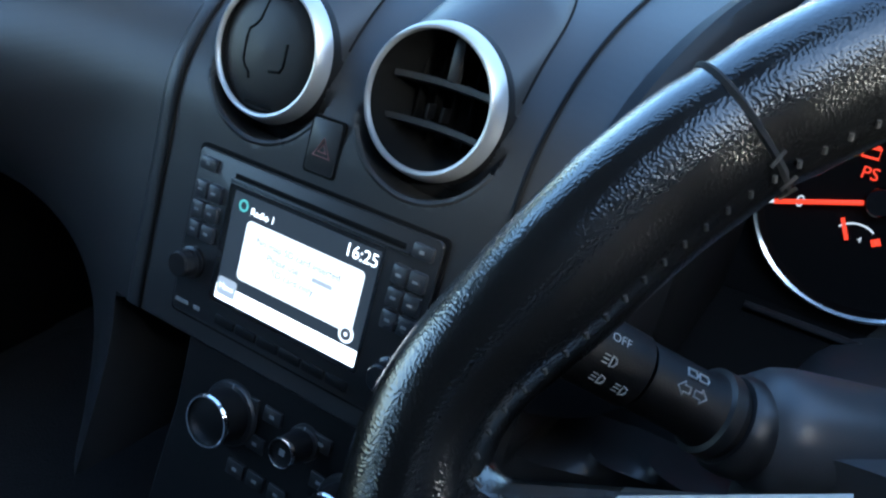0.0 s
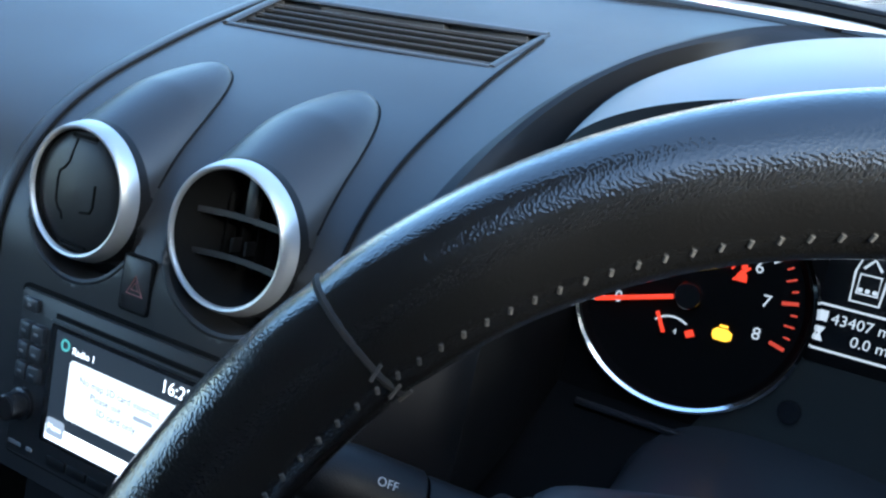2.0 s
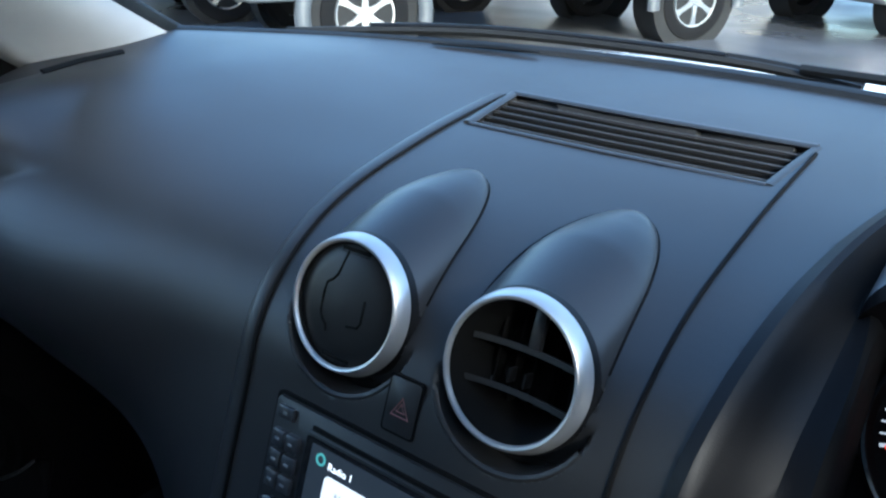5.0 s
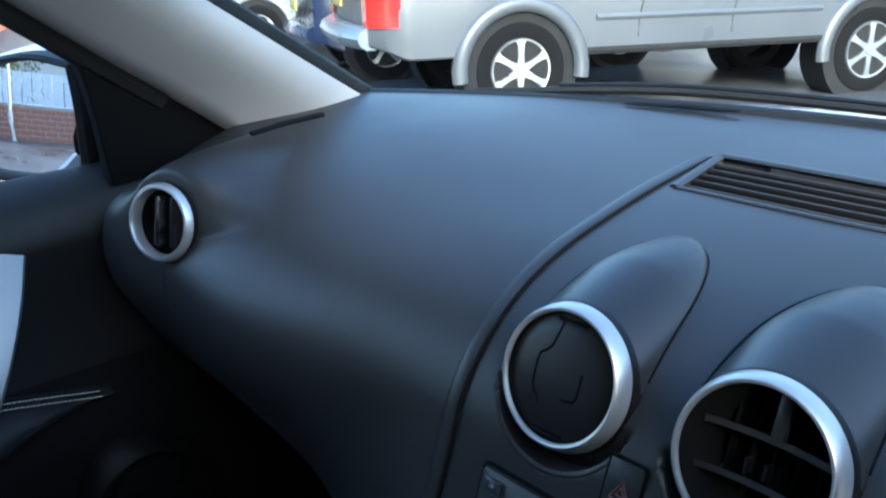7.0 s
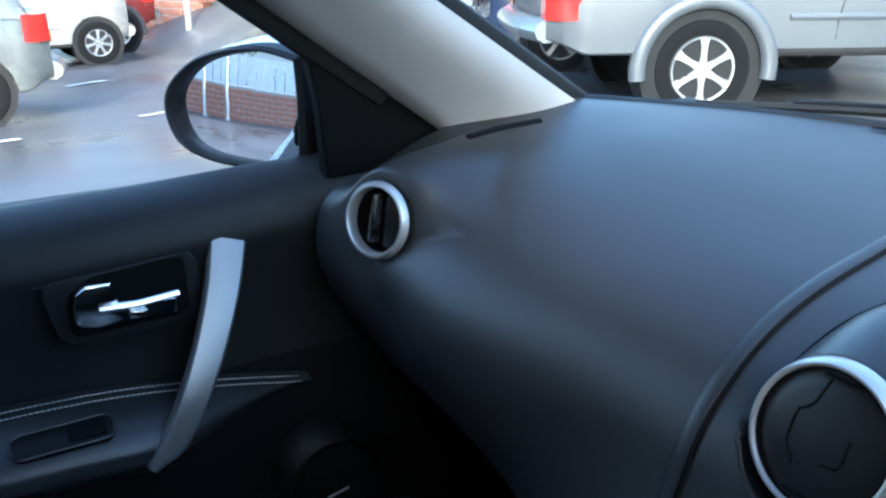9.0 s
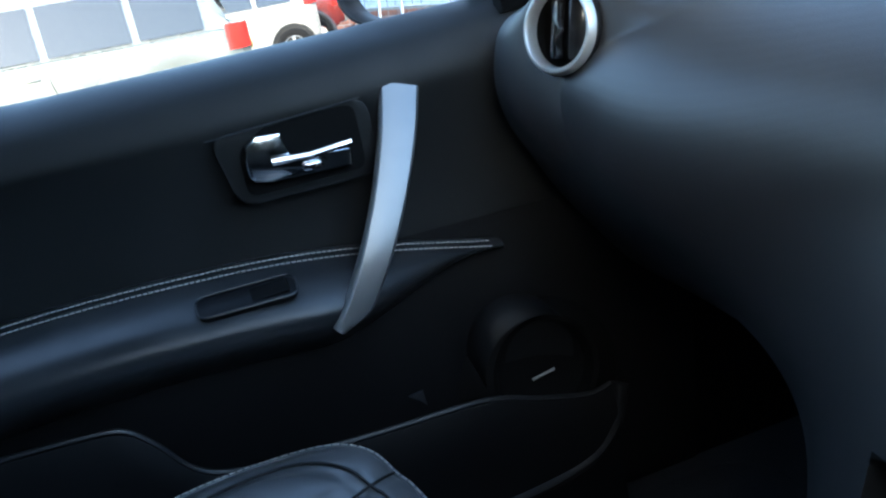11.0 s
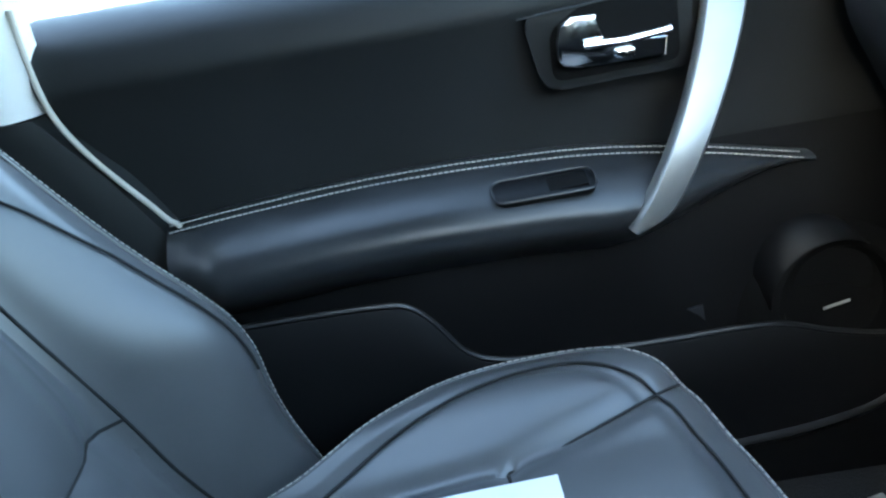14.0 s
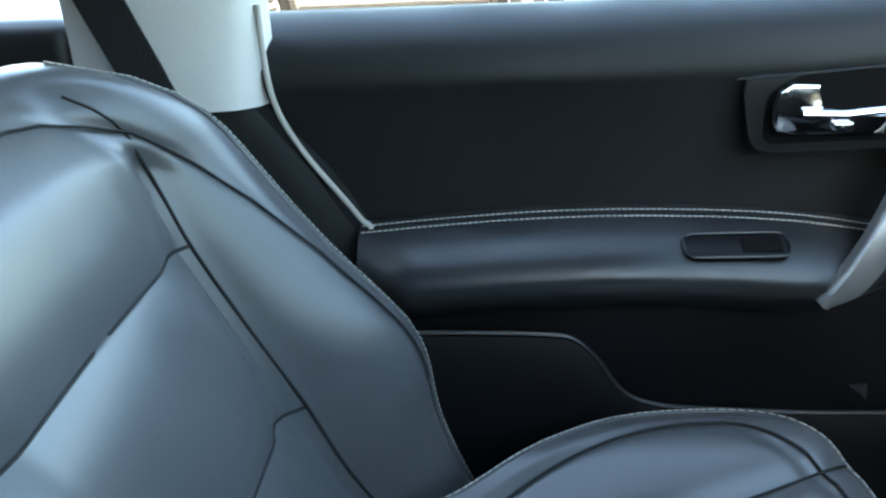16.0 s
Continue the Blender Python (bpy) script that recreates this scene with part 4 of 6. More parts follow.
def rim_at(a, b, k=1.0):
    """A place on the rim's skin: angle round the wheel, angle round the rim."""
    return wheel_at(a, RW + 0.005 * grip(a) + RT * k * fat(b, a) * math.cos(b), RT * k * math.sin(b))


column = thing("steering_column", (0.42, 0.0, 0.86), "black plastic steering column shroud behind the wheel", "steering column")
rows = []
for k in range(13):
    s = k / 12
    c = Vector((0.395, -0.03, 0.855)).lerp(Vector((0.42, 0.24, 0.785)), s)
    w, h = 0.098 - 0.012 * math.cos(math.pi * s), 0.048 + 0.008 * s
    rows.append([c + Vector((w * math.copysign(abs(math.cos(a)) ** 0.7, math.cos(a)), 0, h * math.copysign(abs(math.sin(a)) ** 0.8, math.sin(a)))) for a in (2 * math.pi * j / 36 for j in range(36))])
part("shroud", grid(rows, close_u=True, caps=True), SHROUD, column)
rows = []
for i in range(9):
    x = 0.20 + 0.46 * i / 8
    rows.append([(x, 0.19, 0.845), (x, 0.165, 0.838), (x, 0.13, 0.822), (x, 0.06, 0.80), (x, 0.03, 0.76), (x, 0.06, 0.60)])
# shade under the dashboard is in this panel's black
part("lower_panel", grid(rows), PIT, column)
part("panel_edge", sweep([(0.26, 0.172, 0.846), (0.43, 0.172, 0.846), (0.62, 0.172, 0.846)], 0.003, 8), PANEL, column)

mount = Vector((0.300, -0.028, 0.893))
mdir = (mount - Vector((0.374, 0.030, 0.872))).normalized()
mq = Matrix.Translation(mount) @ mdir.to_track_quat('Z', 'Y').to_matrix().to_4x4()
part("stalk_mount", revolve([(0.0, -0.004), (0.024, -0.004), (0.0245, -0.008), (0.030, -0.012), (0.0335, -0.020), (0.035, -0.032), (0.0350, -0.06), (0.0345, -0.14), (0.034, -0.28)], mq, 40), SHROUD, column)

sa, sb = Vector((0.300, -0.028, 0.893)), Vector((0.185, -0.100, 0.962))
sd = (sb - sa).normalized()
sn = Vector((0.30, -0.75, 0.60))
sn = (sn - sn.dot(sd) * sd).normalized()
sm = Matrix((( *(-sd).to_tuple(), 0), (*sn.cross(-sd).to_tuple(), 0), (*sn.to_tuple(), 0), (0, 0, 0, 1))).transposed()
stalk = thing("indicator_stalk", tuple(sa), "black light and indicator stalk with white symbols", "control stalk")


def stalk_ring(table):
    zq = Matrix.Translation(sa) @ sd.to_track_quat('Z', 'Y').to_matrix().to_4x4()
    return revolve(table, zq, 36)


part("lever", stalk_ring([(0.0, 0.0), (0.020, 0.0), (0.0215, 0.012), (0.020, 0.022), (0.0185, 0.024), (0.0182, 0.060), (0.0175, 0.062)]), HARD, stalk)
part("collar", stalk_ring([(0.0255, -0.012), (0.027, -0.006), (0.027, 0.002), (0.024, 0.006), (0.021, 0.006)]), PANEL, stalk)
part("collar", stalk_ring([(0.0205, 0.010), (0.0235, 0.011), (0.0235, 0.018), (0.0205, 0.019)]), PANEL, stalk)
part("twist_grip", stalk_ring([(0.0176, 0.0635), (0.0195, 0.065), (0.0198, 0.10), (0.018, 0.115), (0.013, 0.124), (0.0, 0.126)]), HARD, stalk)
SYMBOL = material("white_symbol_print", (0.3, 0.31, 0.31), 0.6)


def on_stalk(along_, around, lift=0.0206):
    """A place on the stalk's skin, measured from its root and round it from the face towards the driver."""
    r = Matrix.Rotation(radians(around), 4, sd)
    return Matrix.Translation(sa + sd * along_ + r @ (sn * lift)) @ r @ sm


part("symbol", lettering("OFF", 0.0064, on_stalk(0.086, 28)), SYMBOL, stalk, smooth=False)
for al, ar in ((0.088, -4), (0.088, -34), (0.075, -34)):
    g = on_stalk(al, ar)
    bm = sweep([g @ Vector(p) for p in ((0.0005, 0.0028, 0), (0.0005, -0.0028, 0), (0.0028, -0.0018, 0), (0.0034, 0, 0), (0.0028, 0.0018, 0))], 0.0005, 6, closed=True)
    for q in (-0.002, 0, 0.002):
        bm = box(0.0032, 0.0006, 0.0004, g @ pose(-0.0024, q, 0), bm=bm)
    part("symbol", bm, SYMBOL, stalk)
for al, flip in ((0.036, 1), (0.045, -1)):
    g = on_stalk(al, 12, 0.0186)
    part("symbol", sweep([g @ Vector((x * flip, y, 0)) for x, y in ((0.0042, 0), (0.0006, 0.0036), (0.0006, 0.0017), (-0.0032, 0.0017), (-0.0032, -0.0017), (0.0006, -0.0017), (0.0006, -0.0036))], 0.0005, 6, closed=True), SYMBOL, stalk)
for al in (0.035, 0.042):
    g = on_stalk(al, 41, 0.0188)
    part("symbol", sweep([g @ Vector(p) for p in ((-0.0028, 0.0022, 0), (0.0018, 0.0022, 0), (0.003, 0, 0), (0.0018, -0.0022, 0), (-0.0028, -0.0022, 0))], 0.0006, 6, closed=True), SYMBOL, stalk)

wheel = thing("steering_wheel", tuple(hubc), "worn black leather steering wheel with pale stitching", "steering wheel")
rows = []
for k in range(180):
    a = 2 * k
    row = []
    for j in range(24):
        b = 2 * math.pi * j / 24
        dent = 1 - 0.05 * max(0, 1 - abs((a - 143 + 180) % 360 - 180) / 2.1)
        row.append(rim_at(a, b, dent))
    rows.append(row)
part("rim", grid(rows, close_u=True, close_v=True), RIMLEATHER, wheel)
for a in (143, 37, 212, 328):
    ring = [rim_at(a, 2 * math.pi * j / 32, 0.948) for j in range(32)]
    part("rim_seam", sweep(ring, 0.0014, 6, closed=True), DARKTHREAD, wheel)
for k in range(3):
    b = radians(90 + 50 + 24 * k)
    part("seam_thread", sweep([wheel_at(142.2 + 1.6 * q, RW + RT * fat(b) * math.cos(b + 0.1 * q), RT * 1.0 * math.sin(b + 0.1 * q)) for q in (0, 1)], 0.0006, 6), RIMTHREAD, wheel)
for k in range(160):
    a = 360 * k / 160
    b0, b1 = radians(152), radians(156.5)
    part("stitch", sweep([rim_at(a - 0.18, b0, 1.005), rim_at(a + 0.12, b1, 1.012)], 0.0007, 6), RIMTHREAD, wheel)


def in_wheel(u, v, w):
    return hubc + WU * u + WV * v + WN * w


wm = Matrix((( *WU.to_tuple(), 0), (*WV.to_tuple(), 0), (*WN.to_tuple(), 0), (0, 0, 0, 1))).transposed()
wm.translation = hubc
part("hub", slab(round_rect(0.17, 0.16, 0.06, 8), 0.05, wm @ pose(0, -0.04, -0.055), 0.016), HARD, wheel)
def spoke_top(u):
    return 0.0145 + 0.335 * (u + 0.150) + (0.008 * ((-0.179 - u) / 0.012) ** 2 if u < -0.179 else 0.0)


for sx in (-1, 1):
    for name, u0, u1, mat in (("spoke_grip", -0.197, -0.152, RIMLEATHER), ("spoke", -0.152, -0.075, HARD)):
        rows = []
        for k in range(13):
            u = u0 + (u1 - u0) * k / 12
            top, low = spoke_top(u), 0.335 * (u + 0.150) - 0.042 - 0.1 * (u + 0.2)
            w = -0.028 + 0.026 * (u + 0.075) / -0.118
            rows.append([in_wheel(-sx * u if sx > 0 else u, y, z) for y, z in ((top - 0.002, w - 0.012), (top, w - 0.002), (top - 0.001, w + 0.006), (top - 0.006, w + 0.011), (low + 0.006, w + 0.011), (low, w + 0.004), (low, w - 0.012))])
        part(name, grid(rows, close_u=True, caps=True), mat, wheel)
    for k in range(5):
        u = -0.188 + 0.008 * k
        w = -0.028 + 0.026 * (u + 0.075) / -0.118
        part("stitch", sweep([in_wheel(-sx * u if sx > 0 else u, spoke_top(u) - 0.005, w + 0.0112), in_wheel(-sx * (u + 0.003) if sx > 0 else u + 0.003, spoke_top(u) - 0.006, w + 0.0116)], 0.0007, 6), RIMTHREAD, wheel)
    rows = []
    for k in range(9):
        u = -0.152 + 0.054 * k / 8
        top = 0.0125 + (u + 0.150) * 0.44
        w = -0.028 + 0.024 * (u + 0.075) / -0.118
        rows.append([in_wheel(-sx * u * 1 if sx > 0 else u, y, z) for y, z in ((top, w + 0.009), (top - 0.002, w + 0.0145), (top - 0.016, w + 0.0145), (top - 0.018, w + 0.009))])
    part("spoke_trim", grid(rows, close_u=True, caps=True), SILVER, wheel, "satin silver spoke trim")

# ---- passenger door ----
door = thing("front_door", (-0.69, -0.35, 0.5), "closed black front door card with leather armrest and silver pull", "car door")
DOORPROF = [(-0.768, 1.020), (-0.764, 1.045), (-0.752, 1.0485), (-0.727, 1.042), (-0.707, 1.030), (-0.694, 1.012), (-0.687, 0.985), (-0.691, 0.95), (-0.701, 0.90), (-0.706, 0.86), (-0.706, 0.82), (-0.700, 0.77), (-0.688, 0.70), (-0.682, 0.60), (-0.680, 0.50), (-0.684, 0.42), (-0.70, 0.36)]


def door_rear(z):
    return along([(0.36, -0.70), (0.74, -0.705), (0.82, -0.718), (0.94, -0.792), (1.05, -0.80)], z)


def door_skin(n=56):
    rows = []
    base = curve_through([(x, 0, z) for x, z in DOORPROF], 4)
    for p in base:
        r = door_rear(p.z)
        rows.append([(p.x + 0.012 * step(-0.12, 0.06, y) * (1 if p.z > 0.8 else 0.3), y, p.z - along([(-0.8, 0.036), (-0.5, 0.036), (-0.35, 0.032), (-0.2, 0.027), (0.0, 0.018), (0.17, 0.012)], y) * step(0.92, 1.01, p.z)) for y in (r + (0.17 - r) * j / n for j in range(n + 1))])
    return rows


skin = door_skin()
cut = next(i for i, row in enumerate(skin) if row[0][2] < 0.80)
part("door_card", grid(skin[:cut + 1]), DOORCARD, door)
# hard plastic below the armrest, the shade there put into its near-black
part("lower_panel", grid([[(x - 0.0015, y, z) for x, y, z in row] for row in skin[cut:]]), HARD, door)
part("outer_skin", box(0.05, 1.25, 0.72, pose(-0.815, -0.33, 0.64), 0.02), material("white_car_paint", (0.78, 0.79, 0.8), 0.25, coat=0.6, mottle=0.03), door, "glossy white outer skin")
part("sill_cap", box(0.05, 1.12, 0.016, pose(-0.790, -0.36, 0.999), 0.006), RUBBER, door)


ARM_TOP = [(-0.725, 0.809), (-0.63, 0.8165), (-0.52, 0.822), (-0.41, 0.821), (-0.30, 0.814), (-0.195, 0.797), (-0.10, 0.775), (-0.07, 0.768)]


def curve_z(y):
    t = 0
    for i in range(len(ARM_TOP) - 1):
        if ARM_TOP[i][0] <= y <= ARM_TOP[i + 1][0]:
            (a, u), (b, v) = ARM_TOP[i], ARM_TOP[i + 1]
            m0 = (ARM_TOP[i + 1][1] - ARM_TOP[max(i - 1, 0)][1]) / (ARM_TOP[i + 1][0] - ARM_TOP[max(i - 1, 0)][0]) * (b - a)
            k = min(i + 2, len(ARM_TOP) - 1)
            m1 = (ARM_TOP[k][1] - ARM_TOP[i][1]) / (ARM_TOP[k][0] - ARM_TOP[i][0]) * (b - a)
            t = (y - a) / (b - a)
            return (2 * t ** 3 - 3 * t * t + 1) * u + (t ** 3 - 2 * t * t + t) * m0 + (-2 * t ** 3 + 3 * t * t) * v + (t ** 3 - t * t) * m1
    return ARM_TOP[-1][1]


rows = []
for k in range(73):
    y = -0.715 + 0.645 * k / 72
    z = curve_z(y)
    tip = 1 - step(-0.30, -0.07, y)
    back = step(-0.715, -0.66, y)
    d = (0.002 + 0.068 * tip) * (0.55 + 0.45 * back)
    h = 0.003 + 0.069 * tip
    wall_x = -0.691
    row = [(wall_x - 0.006, y, z + 0.002), (wall_x + 0.004, y, z + 0.0025), (wall_x + 0.014, y, z), (wall_x + 0.014 + 0.35 * d, y, z - 0.10 * h), (wall_x + 0.014 + 0.75 * d, y, z - 0.28 * h), (wall_x + 0.014 + 0.97 * d, y, z - 0.47 * h), (wall_x + 0.014 + 1.0 * d, y, z - 0.62 * h), (wall_x + 0.014 + 0.92 * d, y, z - 0.80 * h), (wall_x + 0.014 + 0.70 * d, y, z - 1.0 * h), (wall_x + 0.014 + 0.35 * d, y, z - 1.25 * h), (wall_x - 0.002, y, z - 1.55 * h)]
    rows.append(row)
arm_ob = part("armrest", grid(rows), ARMPAD, door, "padded black leather armrest")
for off, lift in ((0.011, 0.0012), (0.019, -0.0006)):
    k = 0
    y = -0.712
    bm = None
    while y < -0.085:
        a = (-0.691 + off + 0.001, y, curve_z(y) + 0.0025 + lift - (off - 0.011) * 0.25)
        b = (-0.691 + off + 0.001, y + 0.0042, curve_z(y + 0.0042) + 0.0025 + lift - (off - 0.011) * 0.25)
        bm = sweep([a, b], 0.0009, 5, bm=bm)
        y += 0.0056
    part("stitching", bm, THREAD, arm_ob, "pale twin stitching")
# window switch let into the armrest
sw = Matrix.Translation((-0.632, -0.356, 0.8035)) @ Matrix.Rotation(radians(22), 4, 'Y')
sp = part("switch_recess", slab(round_rect(0.030, 0.096, 0.010), 0.006, sw @ pose(0, 0, -0.003), 0.002), HARD, arm_ob, "window switch recess")
part("window_switch", box(0.020, 0.038, 0.006, sw @ pose(0.0, 0.022, 0.002, 5, 0, 0), 0.002), PIT, sp)
part("recess_rim", sweep([sw @ Vector((x, y, 0.004)) for x, y in round_rect(0.031, 0.097, 0.010)], 0.0012, 6, closed=True), PANEL, sp)

# silver pull
pull_line = curve_through([(-0.690, -0.154, 0.962), (-0.664, -0.171, 0.92), (-0.638, -0.196, 0.87), (-0.617, -0.225, 0.82), (-0.608, -0.252, 0.778), (-0.6065, -0.275, 0.750)], 6)
rows = []
for i, p in enumerate(pull_line):
    s = i / (len(pull_line) - 1)
    w = 0.0208 - 0.0085 * s
    d = (pull_line[min(i + 1, len(pull_line) - 1)] - pull_line[max(i - 1, 0)]).normalized()
    side = Vector((0, 1, 0)) - d * d.y
    side.normalize()
    out = side.cross(d)
    out = out if out.x > 0 else -out
    wf = w * (1 - 0.95 * step(0.80, 1.0, s))
    rows.append([p - side * w - out * 0.014, p - side * w, p - side * (w - 0.003) + out * 0.004, p + out * 0.0055 - side * (w - wf) * 0.5, p + side * (wf - 0.003) + out * 0.004, p + side * wf, p + side * wf - out * 0.014])
part("door_pull", grid(rows, close_u=True, caps=True), PULL, door, "satin silver grab handle")
part("pull_foot", box(0.03, 0.034, 0.035, pose(-0.697, -0.160, 0.935, 0, 0, 0), 0.008), HARD, door)
# bright inner handle in its dark recess
def rounded(corners, r):
    """Outline with its corners rounded off by about r."""
    out = []
    for k, (x, y) in enumerate(corners):
        p, a, b = Vector((x, y)), Vector(corners[k - 1]), Vector(corners[(k + 1) % len(corners)])
        p0, p1 = p + (a - p).normalized() * r, p + (b - p).normalized() * r
        out += [tuple(p0.lerp(p, q).lerp(p.lerp(p1, q), q)) for q in (0.0, 0.25, 0.5, 0.75, 1.0)]
    return out


recess = part("handle_recess", slab(rounded([(-0.352, 0.9515), (-0.192, 0.960), (-0.192, 0.881), (-0.337, 0.879)], 0.018), 0.004, Matrix(((0, 0, 1, -0.6850), (1, 0, 0, 0), (0, 1, 0, 0), (0, 0, 0, 1))), 0.0015), DOORCARD, door, "dark handle recess")
# flat plate whose black paints the shade of the handle's hollow
part("hollow_shade_plate", slab(rounded([(-0.296, 0.955), (-0.207, 0.957), (-0.205, 0.890), (-0.328, 0.888), (-0.328, 0.935)], 0.012), 0.002, Matrix(((0, 0, 1, -0.6815), (1, 0, 0, 0), (0, 1, 0, 0), (0, 0, 0, 1)))), PIT, recess)
part("recess_edge", sweep([(-0.680, -0.356, 0.950), (-0.679, -0.30, 0.9535), (-0.678, -0.20, 0.9605)], 0.0011, 6), DOORCARD, recess)
hx = Matrix(((0, 0, 1, -0.677), (1, 0, 0, 0), (0, 1, 0, 0), (0, 0, 0, 1)))
hd = part("inner_handle", slab([(-0.324, 0.910), (-0.320, 0.903), (-0.300, 0.900), (-0.222, 0.8975), (-0.220, 0.918), (-0.262, 0.917), (-0.283, 0.919), (-0.285, 0.946), (-0.309, 0.947), (-0.320, 0.940), (-0.324, 0.925)], 0.010, hx, 0.003), CHROME, door, "polished chrome door handle")
part("lever_edge", sweep([(-0.664, -0.300, 0.921), (-0.661, -0.262, 0.920), (-0.659, -0.220, 0.924)], [0.0045, 0.004, 0.0034], 8), CHROME, hd)
part("lock_tab", box(0.006, 0.018, 0.008, pose(-0.664, -0.262, 0.908), 0.002), CHROME, hd)

# map pocket with its curved upper rim, and the round loudspeaker
prof2 = curve_through([(-0.705, 0.704, 0), (-0.62, 0.7035, 0), (-0.53, 0.700, 0), (-0.500, 0.693, 0), (-0.476, 0.668, 0), (-0.452, 0.633, 0), (-0.42, 0.615, 0), (-0.36, 0.607, 0), (-0.25, 0.601, 0), (-0.13, 0.597, 0), (-0.06, 0.575, 0), (0.0, 0.56, 0), (0.03, 0.565, 0)], 6)
rows = []
for p in prof2:
    y, z = p.x, p.y
    rows.append([(-0.662, y, z - 0.03), (-0.658, y, z - 0.002), (-0.652, y, z + 0.003), (-0.645, y, z + 0.001), (-0.640, y, z - 0.012), (-0.634, y, z - 0.06), (-0.632, y, max(0.40, z - 0.16)), (-0.645, y, 0.36)])
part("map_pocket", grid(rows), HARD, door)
bm = sweep([(-0.650, p.x, p.y + 0.003) for p in prof2], 0.0028, 6)
part("pocket_rim", bm, PANEL, door)
spm = Matrix.Translation((-0.672, -0.045, 0.602)) @ Matrix.Rotation(radians(80), 4, 'Y')
spk = part("loudspeaker", revolve([(0.0, -0.008), (0.045, -0.009), (0.056, -0.004), (0.062, 0.010), (0.068, 0.012), (0.080, 0.006), (0.105, -0.012)], spm, 56), PIT, door)
part("speaker_mark", box(0.0015, 0.03, 0.0035, pose(-0.660, -0.050, 0.602, 10, 0, 0), 0.0006), THREAD, spk)
part("pocket_tag", slab([(-0.006, 0.008), (0.011, 0.010), (0.013, -0.009), (0.006, -0.001)], 0.003, Matrix(((0, 0, 1, -0.661), (1, 0, 0, -0.208), (0, 1, 0, 0.622), (0, 0, 0, 1)))), KEY, door)
rows = []
for k in range(25):
    a = radians(62 + 116 * k / 24)
    wide = 0.03 * math.sin(math.pi * k / 24)
    rows.append([(-0.690 + h, -0.050 + (0.072 + wide * q) * math.cos(a), 0.605 + (0.070 + wide * q) * math.sin(a)) for q, h in ((0.0, 0.022), (0.15, 0.030), (0.5, 0.024), (1.0, 0.006), (1.1, -0.01))])
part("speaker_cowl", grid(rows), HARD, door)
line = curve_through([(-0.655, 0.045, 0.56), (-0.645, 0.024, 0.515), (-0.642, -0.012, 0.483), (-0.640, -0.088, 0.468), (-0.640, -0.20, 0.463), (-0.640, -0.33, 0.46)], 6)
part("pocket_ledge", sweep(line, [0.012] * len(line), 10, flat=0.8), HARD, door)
# black mirror-sail trim in the corner of the window
bm = slab([(-0.028, 1.012), (0.10, 1.015), (0.21, 1.02), (0.20, 1.06), (0.155, 1.082), (0.10, 1.123), (0.02, 1.180), (-0.05, 1.222), (-0.056, 1.215), (-0.038, 1.17)], 0.02, Matrix(((0, 0, 1, -0.715), (1, 0, 0, 0), (0, 1, 0, 0), (0, 0, 0, 1))), 0.004)
part("mirror_sail", bm, PIT, door)
part("window_channel", sweep([(-0.712, -0.012, 1.01), (-0.712, -0.028, 1.12), (-0.712, -0.045, 1.2)], 0.010, 8), RUBBER, door)
fr = [(-0.70 + 0.10 * max(0, z - 1.15), 0.075 - 1.40 * (z - 1.08), z) for z in (1.10 + 0.38 * k / 10 for k in range(11))]
part("window_frame", sweep(fr, 0.013, 8), RUBBER, door)

# ---- passenger seat ----
seat = thing("passenger_seat", (-0.36, -0.55, 0.30), "black leather passenger seat with pale piping stitches", "car seat")
SX, HW = -0.36, 0.245


HALF = [(-0.735, 0.0), (-0.73, 0.05), (-0.70, 0.095), (-0.65, 0.125), (-0.61, 0.145), (-0.54, 0.190), (-0.457, 0.225), (-0.378, 0.2365), (-0.33, 0.226), (-0.290, 0.193), (-0.262, 0.150), (-0.248, 0.10), (-0.242, 0.05), (-0.24, 0.0)]
SHAPE = curve_through([(-w, y, 0) for y, w in HALF] + [(w, y, 0) for y, w in HALF[-2:0:-1]] + [(0, HALF[0][0], 0)], 4)[:-1]
NS = len(SHAPE)


def cushion_outline(a, grow=0.0):
    """The seat's outline, widest towards the front, a from 0 to 2 pi."""
    k = a / (2 * math.pi) * NS
    p = SHAPE[int(k) % NS].lerp(SHAPE[(int(k) + 1) % NS], k - int(k))
    d = SHAPE[(int(k) + 2) % NS] - SHAPE[(int(k) - 1) % NS]
    n = Vector((-d.y, d.x, 0)).normalized()
    if n.dot(p - Vector((0, -0.48, 0))) < 0:
        n = -n
    p = p + n * grow
    return SX + p.x, p.y


VSEAM = [(-0.74, 0.112), (-0.56, 0.105), (-0.442, 0.110), (-0.368, 0.129), (-0.295, 0.155), (-0.266, 0.172)]


def dent(d, wide, deep):
    return -deep * math.exp(-(d / wide) ** 2)


def cushion_z(x, y):
    q = abs(x - SX) / HW
    z = 0.618 + 0.022 * step(0.40, 0.80, q) - 0.012 * step(0.85, 1.05, q)
    z += 0.012 * step(-0.62, -0.40, y) - 0.022 * step(-0.30, -0.235, y)
    z += dent(abs(x - SX) - along(VSEAM, y), 0.012, 0.006)
    if abs(x - SX) < along(VSEAM, y):
        z += dent(y + 0.44, 0.010, 0.006) + 0.003 * math.cos((x - SX) / 0.11 * 1.5)
    return z


